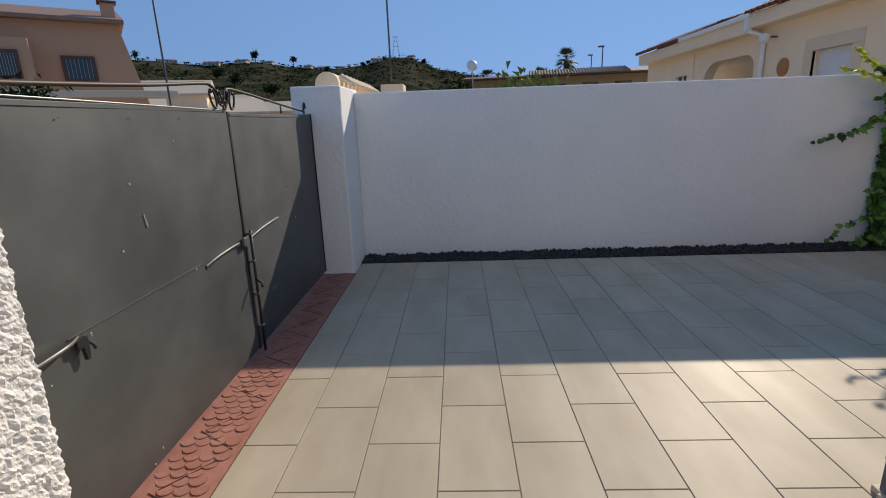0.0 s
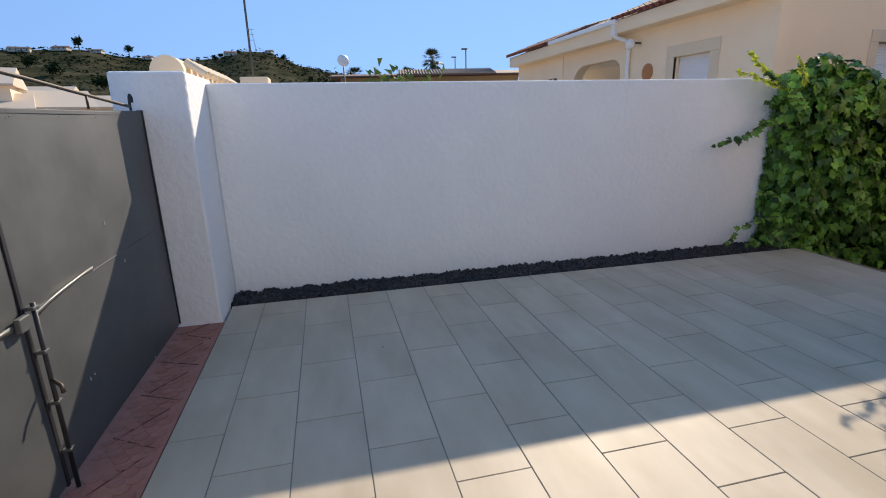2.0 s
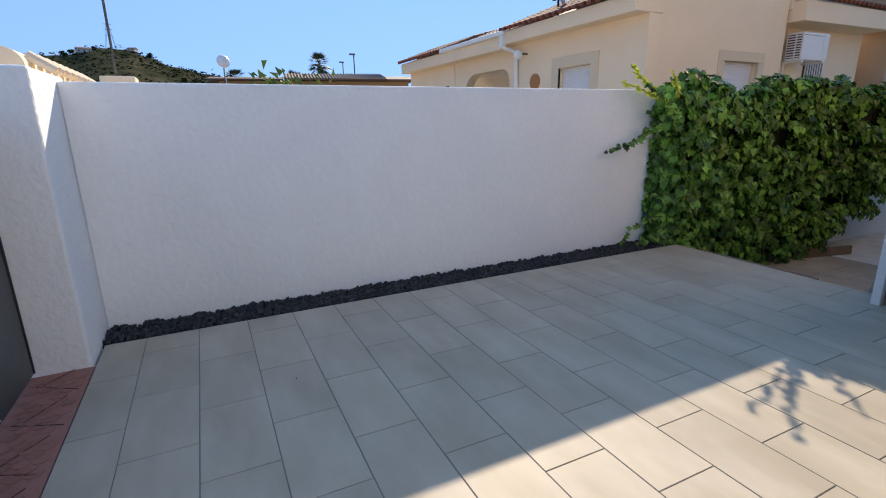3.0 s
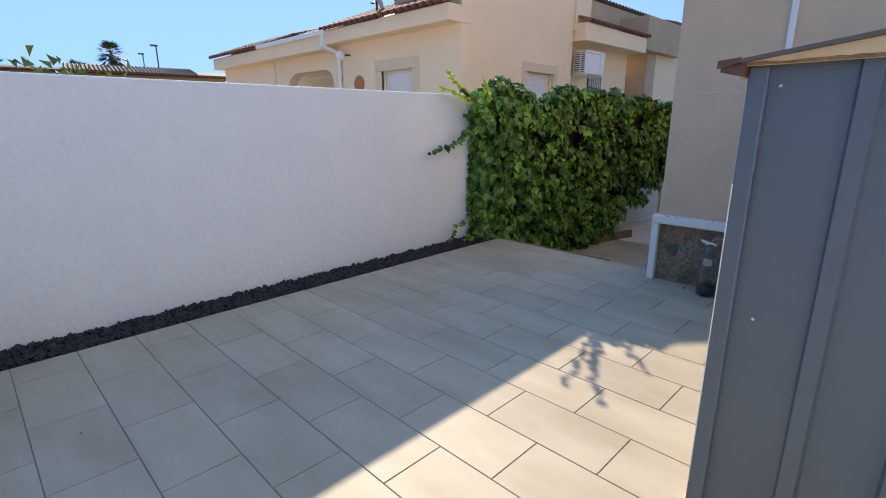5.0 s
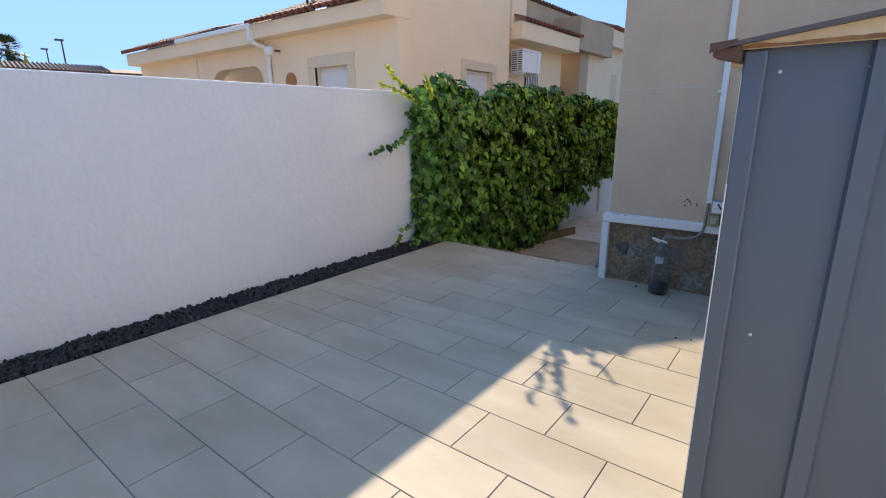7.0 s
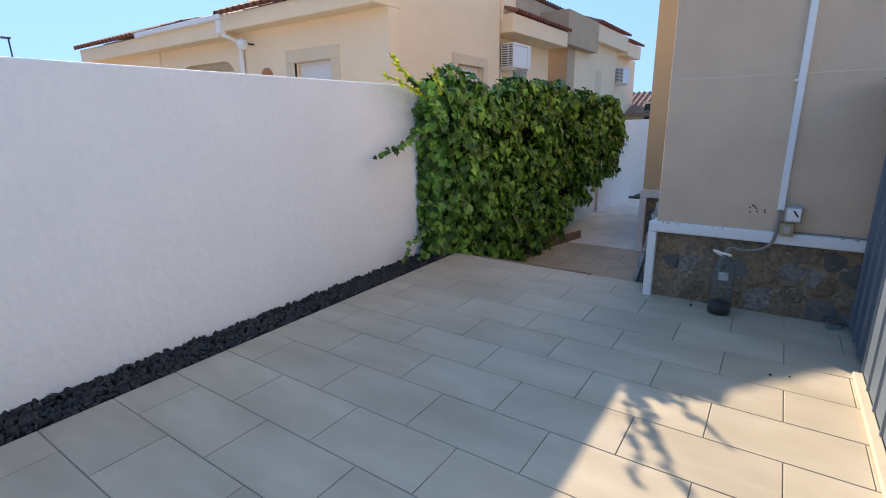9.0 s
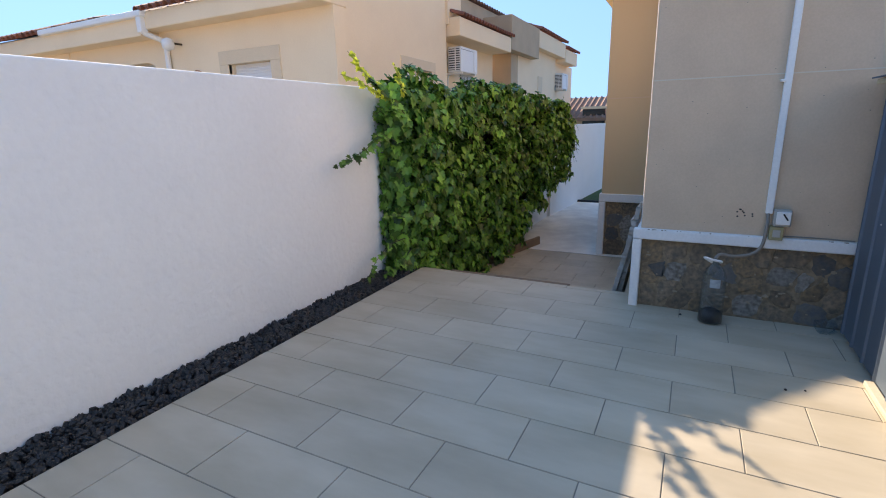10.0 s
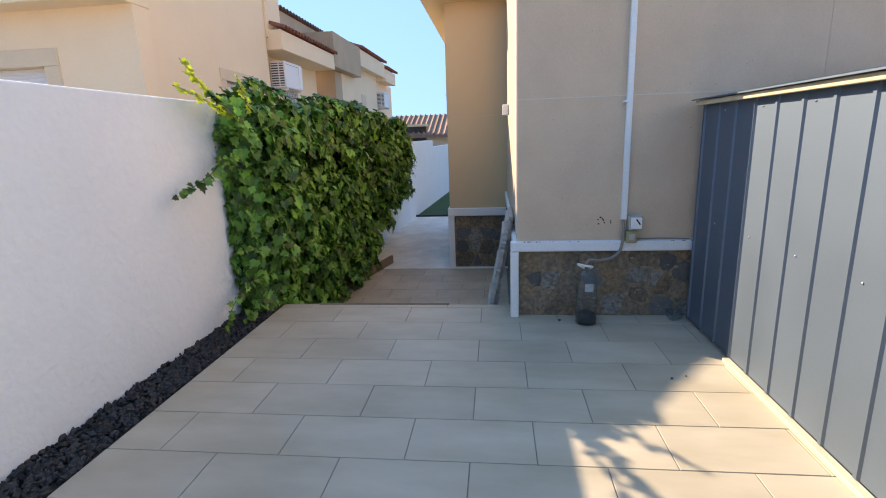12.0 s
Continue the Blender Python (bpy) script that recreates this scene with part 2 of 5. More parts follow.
def add_box(bm, x0, y0, z0, x1, y1, z1, bevel=0.0, matrix=None):
    r = bmesh.ops.create_cube(bm, size=1)
    m = Matrix.Translation(((x0 + x1) / 2, (y0 + y1) / 2, (z0 + z1) / 2)) @ Matrix.Diagonal((abs(x1 - x0), abs(y1 - y0), abs(z1 - z0), 1))
    if matrix is not None:
        m = matrix @ m
    bmesh.ops.transform(bm, matrix=m, verts=r["verts"])
    if bevel:
        edges = list({e for v in r["verts"] for e in v.link_edges})
        bmesh.ops.bevel(bm, geom=edges, offset=bevel, segments=2, affect="EDGES", profile=0.5)
    return bm


def box(x0, y0, z0, x1, y1, z1, bevel=0.0, matrix=None):
    return add_box(bmesh.new(), x0, y0, z0, x1, y1, z1, bevel, matrix)


def add_prism(bm, outline, place):
    """Extrudes a closed outline of (a, b); place(a, b, c) gives the point, c = 0 or 1."""
    lo = [bm.verts.new(place(a, b, 0)) for a, b in outline]
    hi = [bm.verts.new(place(a, b, 1)) for a, b in outline]
    k = len(outline)
    bm.faces.new(lo[::-1])
    bm.faces.new(hi)
    for i in range(k):
        bm.faces.new((lo[i], lo[(i + 1) % k], hi[(i + 1) % k], hi[i]))
    bmesh.ops.recalc_face_normals(bm, faces=bm.faces)
    return bm


def tube(name, points, radius, material, parent=None, label="", sides=10, closed=False):
    """A round tube through the points."""
    bm = bmesh.new()
    pts = [Vector(p) for p in points]
    rings = []
    up = Vector((0.31, 0.22, 0.92)).normalized()
    for i, p in enumerate(pts):
        d = (pts[min(i + 1, len(pts) - 1)] - pts[max(i - 1, 0)]).normalized()
        a = d.cross(up).normalized()
        b = d.cross(a)
        r = radius[i] if isinstance(radius, (list, tuple)) else radius
        rings.append([bm.verts.new(p + r * (math.cos(2 * math.pi * k / sides) * a + math.sin(2 * math.pi * k / sides) * b)) for k in range(sides)])
    for q, w in zip(rings, rings[1:]):
        for k in range(sides):
            bm.faces.new((q[k], q[(k + 1) % sides], w[(k + 1) % sides], w[k]))
    bm.faces.new(rings[0][::-1])
    bm.faces.new(rings[-1])
    bmesh.ops.recalc_face_normals(bm, faces=bm.faces)
    return part(name, bm, material, parent, label, smooth=True)


def curve_points(points, steps=8):
    """Catmull-Rom through the points."""
    p = [Vector(q) for q in points]
    p = [2 * p[0] - p[1]] + p + [2 * p[-1] - p[-2]]
    out = []
    for i in range(1, len(p) - 2):
        for s in range(steps):
            t = s / steps
            out.append(0.5 * (2 * p[i] + (p[i + 1] - p[i - 1]) * t + (2 * p[i - 1] - 5 * p[i] + 4 * p[i + 1] - p[i + 2]) * t * t
                              + (3 * p[i] - p[i - 1] - 3 * p[i + 1] + p[i + 2]) * t ** 3))
    out.append(p[-2])
    return out


def lathe(profile, sides=24, centre=(0, 0, 0)):
    bm = bmesh.new()
    rings = []
    for r, z in profile:
        rings.append([bm.verts.new((centre[0] + r * math.cos(2 * math.pi * k / sides), centre[1] + r * math.sin(2 * math.pi * k / sides), centre[2] + z)) for k in range(sides)])
    for q, w in zip(rings, rings[1:]):
        for k in range(sides):
            bm.faces.new((q[k], q[(k + 1) % sides], w[(k + 1) % sides], w[k]))
    bm.faces.new(rings[0][::-1])
    bm.faces.new(rings[-1])
    bmesh.ops.recalc_face_normals(bm, faces=bm.faces)
    return bm


def raw_mesh(name, verts, faces, material, parent=None, smooth=False):
    me = bpy.data.meshes.new(name)
    me.from_pydata(verts, [], faces)
    me.materials.append(material)
    if smooth:
        me.polygons.foreach_set("use_smooth", [True] * len(me.polygons))
    ob = new(name, me)
    if parent is not None:
        ob.parent = parent
    return ob


def wall_with_hole(axis, plane, depth, lo, hi, z0, z1, holes):
    """A wall of real thickness with rectangular openings through it. axis 'x': plane x = const, the wall runs along y."""
    bm = bmesh.new()
    us = sorted({lo, hi, *(h[0] for h in holes), *(h[1] for h in holes)})
    zs = sorted({z0, z1, *(h[2] for h in holes), *(h[3] for h in holes)})
    for a, b in zip(us, us[1:]):
        for c, d in zip(zs, zs[1:]):
            if any(h[0] <= a and b <= h[1] and h[2] <= c and d <= h[3] for h in holes):
                continue
            if axis == "x":
                add_box(bm, plane, a, c, plane + depth, b, d)
            else:
                add_box(bm, a, plane, c, b, plane + depth, d)
    bmesh.ops.remove_doubles(bm, verts=bm.verts, dist=0.0005)
    return bm


def uneven(bm, amount, scale):
    for v in bm.verts:
        v.co += noise.noise_vector(v.co * scale) * amount
    return bm


# ground, road and floors
xs = [-2500, -600, -100, -20, 4.2, 4.21, 21.7, 21.71, 60, 200, 700, 2500]
ys = [-2500, -600, -100, -20, -6.01, -6, 5.40, 5.41, 60, 200, 700, 2500]
ground_v = [(x, y, -0.75 if 4.2 < x < 21.705 and -6.005 < y < 5.405 else -0.25) for y in ys for x in xs]
ground_f = [(j * 12 + i, j * 12 + i + 1, j * 12 + i + 13, j * 12 + i + 12) for j in range(11) for i in range(11)]
tagged(raw_mesh("ground", ground_v, ground_f, M_GROUND), "dusty pale earth around the houses, cut down at the passage", "ground", kind="structure")
tagged(part("road", box(-9.0, -60, -0.24, -2.6, 60, -0.16), M_ROAD), "grey asphalt street outside the gate", "road", kind="structure")
tagged(part("pavement", box(-2.6, -60, -0.24, -1.48, 60, -0.02, 0.01), M_CONC), "pale concrete pavement outside the gate", "pavement", kind="structure")

TX, TY, TW, TL = 2.945, 3.162, 0.334, 0.603     # tile lines and tile size
FX0, FX1, FY0, FY1 = -0.985, 4.683, -3.2, 4.945
floor = tagged(part("floor", box(FX0, FY0, -0.7, FX1, FY1, -0.004), M_GROUT), "terrace floor of beige porcelain tiles in half bond", "floor", kind="structure")
LOW = -0.53    # level of the passage below the terrace
floor_low = tagged(part("floor_lower", box(FX1 + 0.05, 2.80, -0.7, 7.78, 5.25, LOW - 0.006), M_GROUT), "lower passage floor of worn beige tiles", "floor", kind="structure")
tagged(part("terrace_riser", box(FX1 + 0.001, 2.90, -0.7, FX1 + 0.048, 5.215, -0.012), M_TILE_OLD), "tiled riser at the terrace edge", "step", kind="structure")
tagged(part("floor_concrete", box(7.782, 2.80, -0.7, 12.62, 5.25, LOW), M_CONC), "pale concrete passage floor with damp stains", "floor", kind="structure")
tagged(part("lawn", box(12.68, -3.0, -0.7, 21.4, 5.3, LOW + 0.012), M_TURF), "strip of dark green artificial turf by the white wall", "lawn", kind="structure")
tagged(part("turf_edging", box(12.622, 2.6, -0.7, 12.678, 5.04, LOW + 0.05), M_GATEDARK), "dark edging board of the turf", "edging", kind="structure")
tagged(part("gravel_bed", box(-1.0, FY1 + 0.002, -0.7, 4.72, 5.25, -0.01), M_SOIL), "dark bed under the lava stones", "gravel bed", kind="structure")
strip = tagged(part("paving_strip", box(-1.45, -3.2, -0.2, FX0 - 0.002, 4.62, -0.006), M_REDDARK), "red stamped concrete strip with fish-scale pattern under the gate", "paving", kind="structure")

# boundary walls and pillars
def stucco_wall(name, x0, y0, x1, y1, z0, z1, material, label, bevel=0.012):
    return tagged(part(name, box(x0, y0, z0, x1, y1, z1, bevel), material), label, "wall", kind="structure")


stucco_wall("wall_north", -1.0, 5.22, 4.80, 5.43, -0.2, 1.75, M_WHITE, "white stucco boundary wall with a trowelled finish")
stucco_wall("wall_passage", 4.802, 5.22, 10.55, 5.43, -0.7, 1.70, M_WHITE, "white stucco wall behind the ivy")


def slanted_wall(name, p, q, z1, label):
    """A wall that runs from p to q in plan."""
    bm = add_prism(bmesh.new(), [p, q, (q[0] + 0.01, q[1] + 0.2), (p[0] + 0.01, p[1] + 0.2)], lambda a, b, c: (a, b, -0.7 if c == 0 else z1))
    return tagged(part(name, bm, M_WHITE), label, "wall", kind="structure")


slanted_wall("wall_far", (10.552, 5.17), (15.2, 4.875), 1.32, "low white wall along the turf")
slanted_wall("wall_far_low", (15.202, 4.875), (21.4, 4.49), 1.12, "low white wall stepping down along the turf")
stucco_wall("wall_end", 21.402, -3.0, 21.6, 4.9, -0.7, 1.0, M_WHITE, "white wall closing the passage")


def gate_pillar(y0, y1, label):
    p = part("gate_pillar", box(-1.46, y0, -0.2, -1.0, y1, 1.79, 0.018), M_WHITE)
    return tagged(p, label, "pillar", group="gate pillars", kind="structure")


gate_pillar(4.62, 5.43, "white stucco gate pillar at the wall's end")


def lumpy_pillar(x0, y0, x1, y1, z0, z1, step):
    """A pillar under a thick thrown stucco, with its lumps as relief."""
    path = [(x0, y1, 0, 1)] + [(x0 + (x1 - 0.02 - x0) * i / 12, y1, 0, 1) for i in range(4, 13)]
    path += [(x1 - 0.02 + 0.02 * math.sin(a), y1 - 0.02 + 0.02 * math.cos(a), math.sin(a), math.cos(a)) for a in (0.4, 0.8, 1.2)]
    n = int((y1 - y0 - 0.02) / step)
    path += [(x1, y1 - 0.02 - (y1 - 0.02 - y0) * i / n, 1, 0) for i in range(n + 1)]
    path += [(x0, y0, 0, -1)]
    m = int((z1 - z0) / step)
    verts, faces = [], []
    for j in range(m + 1):
        z = z0 + (z1 - z0) * j / m
        for x, y, ax, ay in path:
            p = Vector((x, y, z))
            d = noise.voronoi(p * 44)[0]
            out = 0.013 * (0.55 - d[0]) + 0.006 * noise.noise(p * 95) + 0.006 * noise.noise(p * 18)
            verts.append((x + ax * out, y + ay * out, z))
    k = len(path)
    for j in range(m):
        for i in range(k):
            a, b = j * k + i, j * k + (i + 1) % k
            faces.append((a, a + k, b + k, b))
    faces.append(tuple(range(m * k, m * k + k))[::-1])
    return raw_mesh("gate_pillar", verts, faces, M_ROUGH)


rough_pillar = tagged(lumpy_pillar(-1.46, 0.45, -1.0, 1.087, -0.2, 1.79, 0.008), "coarse white stucco gate pillar", "pillar", group="gate pillars", kind="structure")
stucco_wall("wall_street", -1.40, -4.5, -1.20, 0.45, -0.2, 1.75, M_WHITE, "white stucco wall along the street")
# never in view: a tall white reflector added to brighten the shaded side
stucco_wall("wall_south", -1.20, -3.4, 4.43, -3.2, -0.2, 5.2, M_WHITE, "unseen plain white wall added to bounce sunlight onto the terrace")

# the gate: two steel leaves
GX = -1.29
gate = empty("metal_gate", "grey galvanised sheet-steel double gate, closed, with iron tube on top", "gate")


def gate_leaf(y0, y1, zt0, zt1, label):
    bm = bmesh.new()
    ny, nz = 24, 18
    grid = []
    for j in range(nz + 1):
        row = []
        for i in range(ny + 1):
            y = y0 + (y1 - y0) * i / ny
            z = 0.03 + ((zt0 + (zt1 - zt0) * i / ny) - 0.03) * j / nz
            dent = 0.010 * noise.noise(Vector((y * 1.3, z * 1.6, 3.1))) - 0.004 * math.exp(-((z - 0.77) / 0.05) ** 2)
            row.append(bm.verts.new((GX + dent * 0.6, y, z)))
        grid.append(row)
    for j in range(nz):
        for i in range(ny):
            bm.faces.new((grid[j][i], grid[j][i + 1], grid[j + 1][i + 1], grid[j + 1][i]))
    r = bmesh.ops.extrude_face_region(bm, geom=list(bm.faces))
    for v in r["geom"]:
        if isinstance(v, bmesh.types.BMVert):
            v.co.x -= 0.035
    bmesh.ops.recalc_face_normals(bm, faces=bm.faces)
    for e in bm.edges:
        if len(e.link_faces) == 2 and e.calc_face_angle() > 0.7:
            e.smooth = False
    leaf = part("leaf", bm, M_GATE, gate, label, smooth=False)
    me = leaf.data
    me.polygons.foreach_set("use_smooth", [abs(p.normal.x) > 0.9 for p in me.polygons])
    return leaf


leaf_a = gate_leaf(1.10, 2.925, 1.568, 1.545, "wide gate leaf of dented grey steel sheet")
leaf_b = gate_leaf(2.955, 4.60, 1.53, 1.54, "narrow gate leaf of dented grey steel sheet")
# slim dark strip stands in for the pillar's shadow at the leaf's end
part("closing_strip", box(GX - 0.03, 4.601, 0.03, GX + 0.008, 4.618, 1.545, 0.003), M_GATEDARK, gate, "dark strip put where the pillar's shadow falls on the gate")
# the leaves meet at an open gap; this dark strip paints its shade
part("meeting_strip", box(GX - 0.01, 2.930, 0.02, GX + 0.004, 2.950, 1.54, 0.001), M_GATEDARK, gate, "dark strip put in for the shaded gap between the leaves")
part("ridge", box(GX - 0.004, 1.50, 0.763, GX + 0.0022, 2.42, 0.766), M_GATE, leaf_a)
part("ridge", box(GX - 0.004, 3.00, 0.772, GX + 0.004, 4.40, 0.777, 0.001), M_GATE, leaf_b)
part("top_fold", box(GX - 0.005, 1.10, 1.535, GX + 0.003, 2.91, 1.553, 0.001), M_GATE, leaf_a)
part("top_fold", box(GX - 0.005, 2.96, 1.512, GX + 0.003, 4.55, 1.530, 0.001), M_GATE, leaf_b)


def lip(parent, y0, y1, z0, z1, out=0.018):
    """A bent sheet lip that stands off the leaf."""
    pts = curve_points([(GX + 0.004, y0, z0), (GX + out * 0.8, y0 + (y1 - y0) * 0.3, z0 + (z1 - z0) * 0.35 + 0.012), (GX + out, y0 + (y1 - y0) * 0.75, z0 + (z1 - z0) * 0.8 + 0.012), (GX + 0.006, y1, z1)], 5)
    bm = bmesh.new()
    prev = None
    for p in pts:
        a, b, c = bm.verts.new(p), bm.verts.new((p.x + 0.001, p.y, p.z - 0.012)), bm.verts.new((GX + 0.001, p.y, p.z - 0.030))
        if prev:
            bm.faces.new((prev[0], a, b, prev[1]))
            bm.faces.new((prev[0], prev[2], c, a))
            bm.faces.new((prev[1], b, c, prev[2]))
        prev = (a, b, c)
    bmesh.ops.recalc_face_normals(bm, faces=bm.faces)
    return part("lip", bm, M_BRIGHT, parent, "bent steel lip", smooth=True)


lip(leaf_a, 2.44, 2.86, 0.752, 0.772)
lip(leaf_b, 3.02, 3.52, 0.770, 0.800)
lip(leaf_a, 1.12, 1.54, 0.735, 0.765, 0.045)
handle = part("handle", add_prism(bmesh.new(), [(1.505, 0.755), (1.545, 0.760), (1.556, 0.735), (1.548, 0.672), (1.536, 0.672), (1.530, 0.722), (1.505, 0.728)], lambda a, b, c: (GX + (0.012 if c == 0 else 0.026), a, b)), M_GATEDARK, leaf_a, "black lever handle hanging down")
tube("spindle", [(GX, 1.562, 0.735), (GX + 0.03, 1.566, 0.72), (GX + 0.034, 1.568, 0.70)], 0.006, M_GATEDARK, handle, sides=6)
fleck_rnd = random.Random(31)
for k in range(20):
    y, z = (fleck_rnd.uniform(1.25, 1.40), fleck_rnd.uniform(0.52, 0.68)) if k < 8 else (fleck_rnd.uniform(1.3, 4.4), fleck_rnd.choice((0.05, 0.35, 0.5, 0.76, 0.95, 1.2, 1.42)) + fleck_rnd.uniform(-0.04, 0.04))
    if abs(y - 2.94) > 0.08:
        w, h = fleck_rnd.uniform(0.0012, 0.003), fleck_rnd.uniform(0.002, 0.009)
        part("paint_fleck", box(GX + 0.004, y - w, z - h, GX + 0.0072, y + w * 0.6, z + h, 0.001), M_PVC, leaf_a if y < 2.94 else leaf_b)
part("scratch", box(GX + 0.001, 2.02, 1.045, GX + 0.0065, 2.0225, 1.105, 0.001, Matrix.Translation((0, 2.02, 1.07)) @ Matrix.Rotation(radians(10), 4, "X") @ Matrix.Translation((0, -2.02, -1.07))), M_PVC, leaf_a, "bright scratch")
part("top_edge", box(GX - 0.036, 1.10, 1.565, GX + 0.005, 2.92, 1.571, 0.002, Matrix.Translation((0, 1.1, 1.568)) @ Matrix.Rotation(radians(-0.72), 4, "X") @ Matrix.Translation((0, -1.1, -1.568))), M_BRIGHT, leaf_a, "thin bright top edge")
tube("drop_bolt", [(GX + 0.028, 2.962, 0.82), (GX + 0.028, 2.955, 0.5), (GX + 0.028, 2.948, -0.004)], 0.009, M_GATEDARK, gate, "long iron drop bolt")
tube("drop_bolt_handle", [(GX + 0.03, 2.955, 0.50), (GX + 0.075, 2.92, 0.485), (GX + 0.085, 2.905, 0.46)], 0.008, M_IRON, gate)
for z in (0.80, 0.62, 0.40, 0.18):
    part("bolt_guide", box(GX + 0.004, 2.940, z - 0.007, GX + 0.040, 2.975, z + 0.007, 0.003), M_GATE, gate)
part("lock_plate", box(GX + 0.008, 2.86, 0.735, GX + 0.03, 2.93, 0.79, 0.004), M_GATE, gate)
for y in [1.3 + 0.37 * k for k in range(9)]:
    for z in (1.500, 0.06):
        if abs(y - 2.94) > 0.05:
            part("rivet", lathe([(0.0035, 0), (0.003, 0.002), (0.001, 0.003)], 8), M_GATE, leaf_a if y < 2.94 else leaf_b).matrix_local = pose(GX + 0.006, y, z, 0, 90, 0)
tube("top_tube", curve_points([(GX, 1.09, 1.585), (GX, 1.55, 1.603), (GX, 2.2, 1.640), (GX, 2.68, 1.680), (GX, 2.78, 1.675), (GX, 2.835, 1.64), (GX, 2.865, 1.585)], 6), 0.009, M_IRON, gate, "curved iron tube above the wide leaf")
tube("top_tube", curve_points([(GX, 2.96, 1.585), (GX, 2.945, 1.635), (GX, 2.985, 1.668), (GX, 3.25, 1.655), (GX, 3.8, 1.612), (GX, 4.42, 1.565)], 6), 0.009, M_IRON, gate, "curved iron tube above the narrow leaf")


def scroll(y, z, ry, rz, lean, turns=1.12, start=1.6):
    """A hanging loop of thin iron, longer than it is wide."""
    pts = []
    for k in range(25):
        a = start + 2 * math.pi * turns * k / 24
        u, w = ry * math.cos(a) * (1 - 0.25 * k / 24), rz * math.sin(a)
        pts.append((GX + 0.006 + 0.008 * k / 24, y + u * math.cos(lean) - w * math.sin(lean), z + u * math.sin(lean) + w * math.cos(lean)))
    return tube("scroll", pts, 0.0062, M_GATEDARK, gate, "black wrought-iron scroll", 8)


scroll(2.775, 1.605, 0.030, 0.052, 0.35)
scroll(2.845, 1.612, 0.024, 0.045, 0.55)
scroll(2.925, 1.612, 0.024, 0.045, -0.45)
scroll(3.000, 1.600, 0.030, 0.050, -0.35)
scroll(2.895, 1.575, 0.018, 0.024, 0.0)
tube("hook", curve_points([(GX, 4.43, 1.54), (GX, 4.43, 1.60), (GX, 4.45, 1.635), (GX, 4.475, 1.62), (GX, 4.475, 1.59)], 5), 0.008, M_GATEDARK, gate, "small black iron hook", 8)
for y in (3.85,):
    z = 1.606
    tube("tube_stay", [(GX, y, 1.54), (GX, y, z)], 0.006, M_IRON, gate, sides=6)

# the house: two rendered blocks with stone plinths
house = empty("house", "two-storey house with beige render, white bands and stone plinth", "house")
part("wall", box(4.445, -4.5, 0.60, 7.85, 2.875, 5.6, 0.006), M_BEIGE, house, "speckled beige render wall")
part("wall", box(7.855, -4.5, 0.37, 11.5, 3.72, 3.25, 0.006), M_BEIGE2, house, "ochre render wall of the rear block")
part("plinth_core", box(4.455, -4.5, -0.7, 7.85, 2.865, 0.60), M_MORTAR, house)
part("plinth_core", box(7.875, -4.5, -0.7, 11.5, 3.71, 0.37), M_MORTAR, house)
part("band", box(4.405, 1.0, 0.535, 4.47, 2.925, 0.615, 0.010), M_BAND, house, "white painted band above the stone plinth")
part("band", box(4.405, 2.862, -0.03, 4.47, 2.926, 0.533, 0.008), M_BAND, house, "white painted corner band")
part("band", box(4.472, 2.866, 0.535, 7.82, 2.905, 0.615, 0.006), M_BAND, house, "white painted band on the side wall")
part("band", box(7.825, 2.89, 0.262, 7.885, 3.748, 0.378, 0.008), M_BAND, house, "white painted band")
part("band", box(7.825, 3.655, LOW, 7.885, 3.748, 0.260, 0.008), M_BAND, house, "white painted corner band")
part("band", box(7.887, 3.705, 0.262, 11.5, 3.748, 0.378, 0.006), M_BAND, house, "white painted band")
part("joint_bead", box(4.4425, -4.0, 1.668, 4.4475, 2.872, 1.675), M_BEAD, house, "thin pale joint line in the render")
part("joint_bead", box(4.4425, 0.795, 1.70, 4.4475, 0.803, 5.4), M_BEIGE, house)
part("joint_bead", box(7.8525, 2.90, 1.690, 7.8575, 3.71, 1.700), M_BEIGE, house)
eave = part("eave", box(7.60, -4.5, 3.20, 11.8, 4.02, 3.36, 0.02), M_CREAM, house, "cream rendered eave")
part("corner_trim", box(4.49, 2.873, 0.66, 4.53, 2.882, 5.5, 0.003), M_PVC, house, "white strip on the side wall at the corner")
part("outlet_box", box(6.50, 2.877, 1.64, 6.60, 2.95, 1.76, 0.008), M_PVC, house, "small cream outlet box")
trunking = part("cable_trunking", box(4.414, 2.060, 0.775, 4.446, 2.102, 5.3, 0.005), M_PVC, house, "white vertical cable trunking")
part("saddle_clip", box(4.400, 2.095, 1.62, 4.446, 2.122, 1.636, 0.003), M_PVC, trunking)
meter = part("junction_box", box(4.365, 1.958, 0.700, 4.446, 2.056, 0.808, 0.008), M_BOX, house, "grey plastic junction box with a broken lid")
part("lid", box(4.352, 1.965, 0.715, 4.364, 2.045, 0.80, 0.004, None), M_PVC, meter)
part("slit", box(4.348, 1.99, 0.745, 4.353, 2.0, 0.795, 0.0, Matrix.Translation((0, 1.99, 0.77)) @ Matrix.Rotation(radians(-35), 4, "X") @ Matrix.Translation((0, -1.99, -0.77))), M_DARK, meter)
sock = part("socket_box", box(4.375, 1.990, 0.604, 4.446, 2.070, 0.695, 0.006), M_BRASS, house, "yellowed square socket box")
part("socket_face", box(4.370, 2.008, 0.625, 4.376, 2.052, 0.675, 0.003), M_BOX, sock)
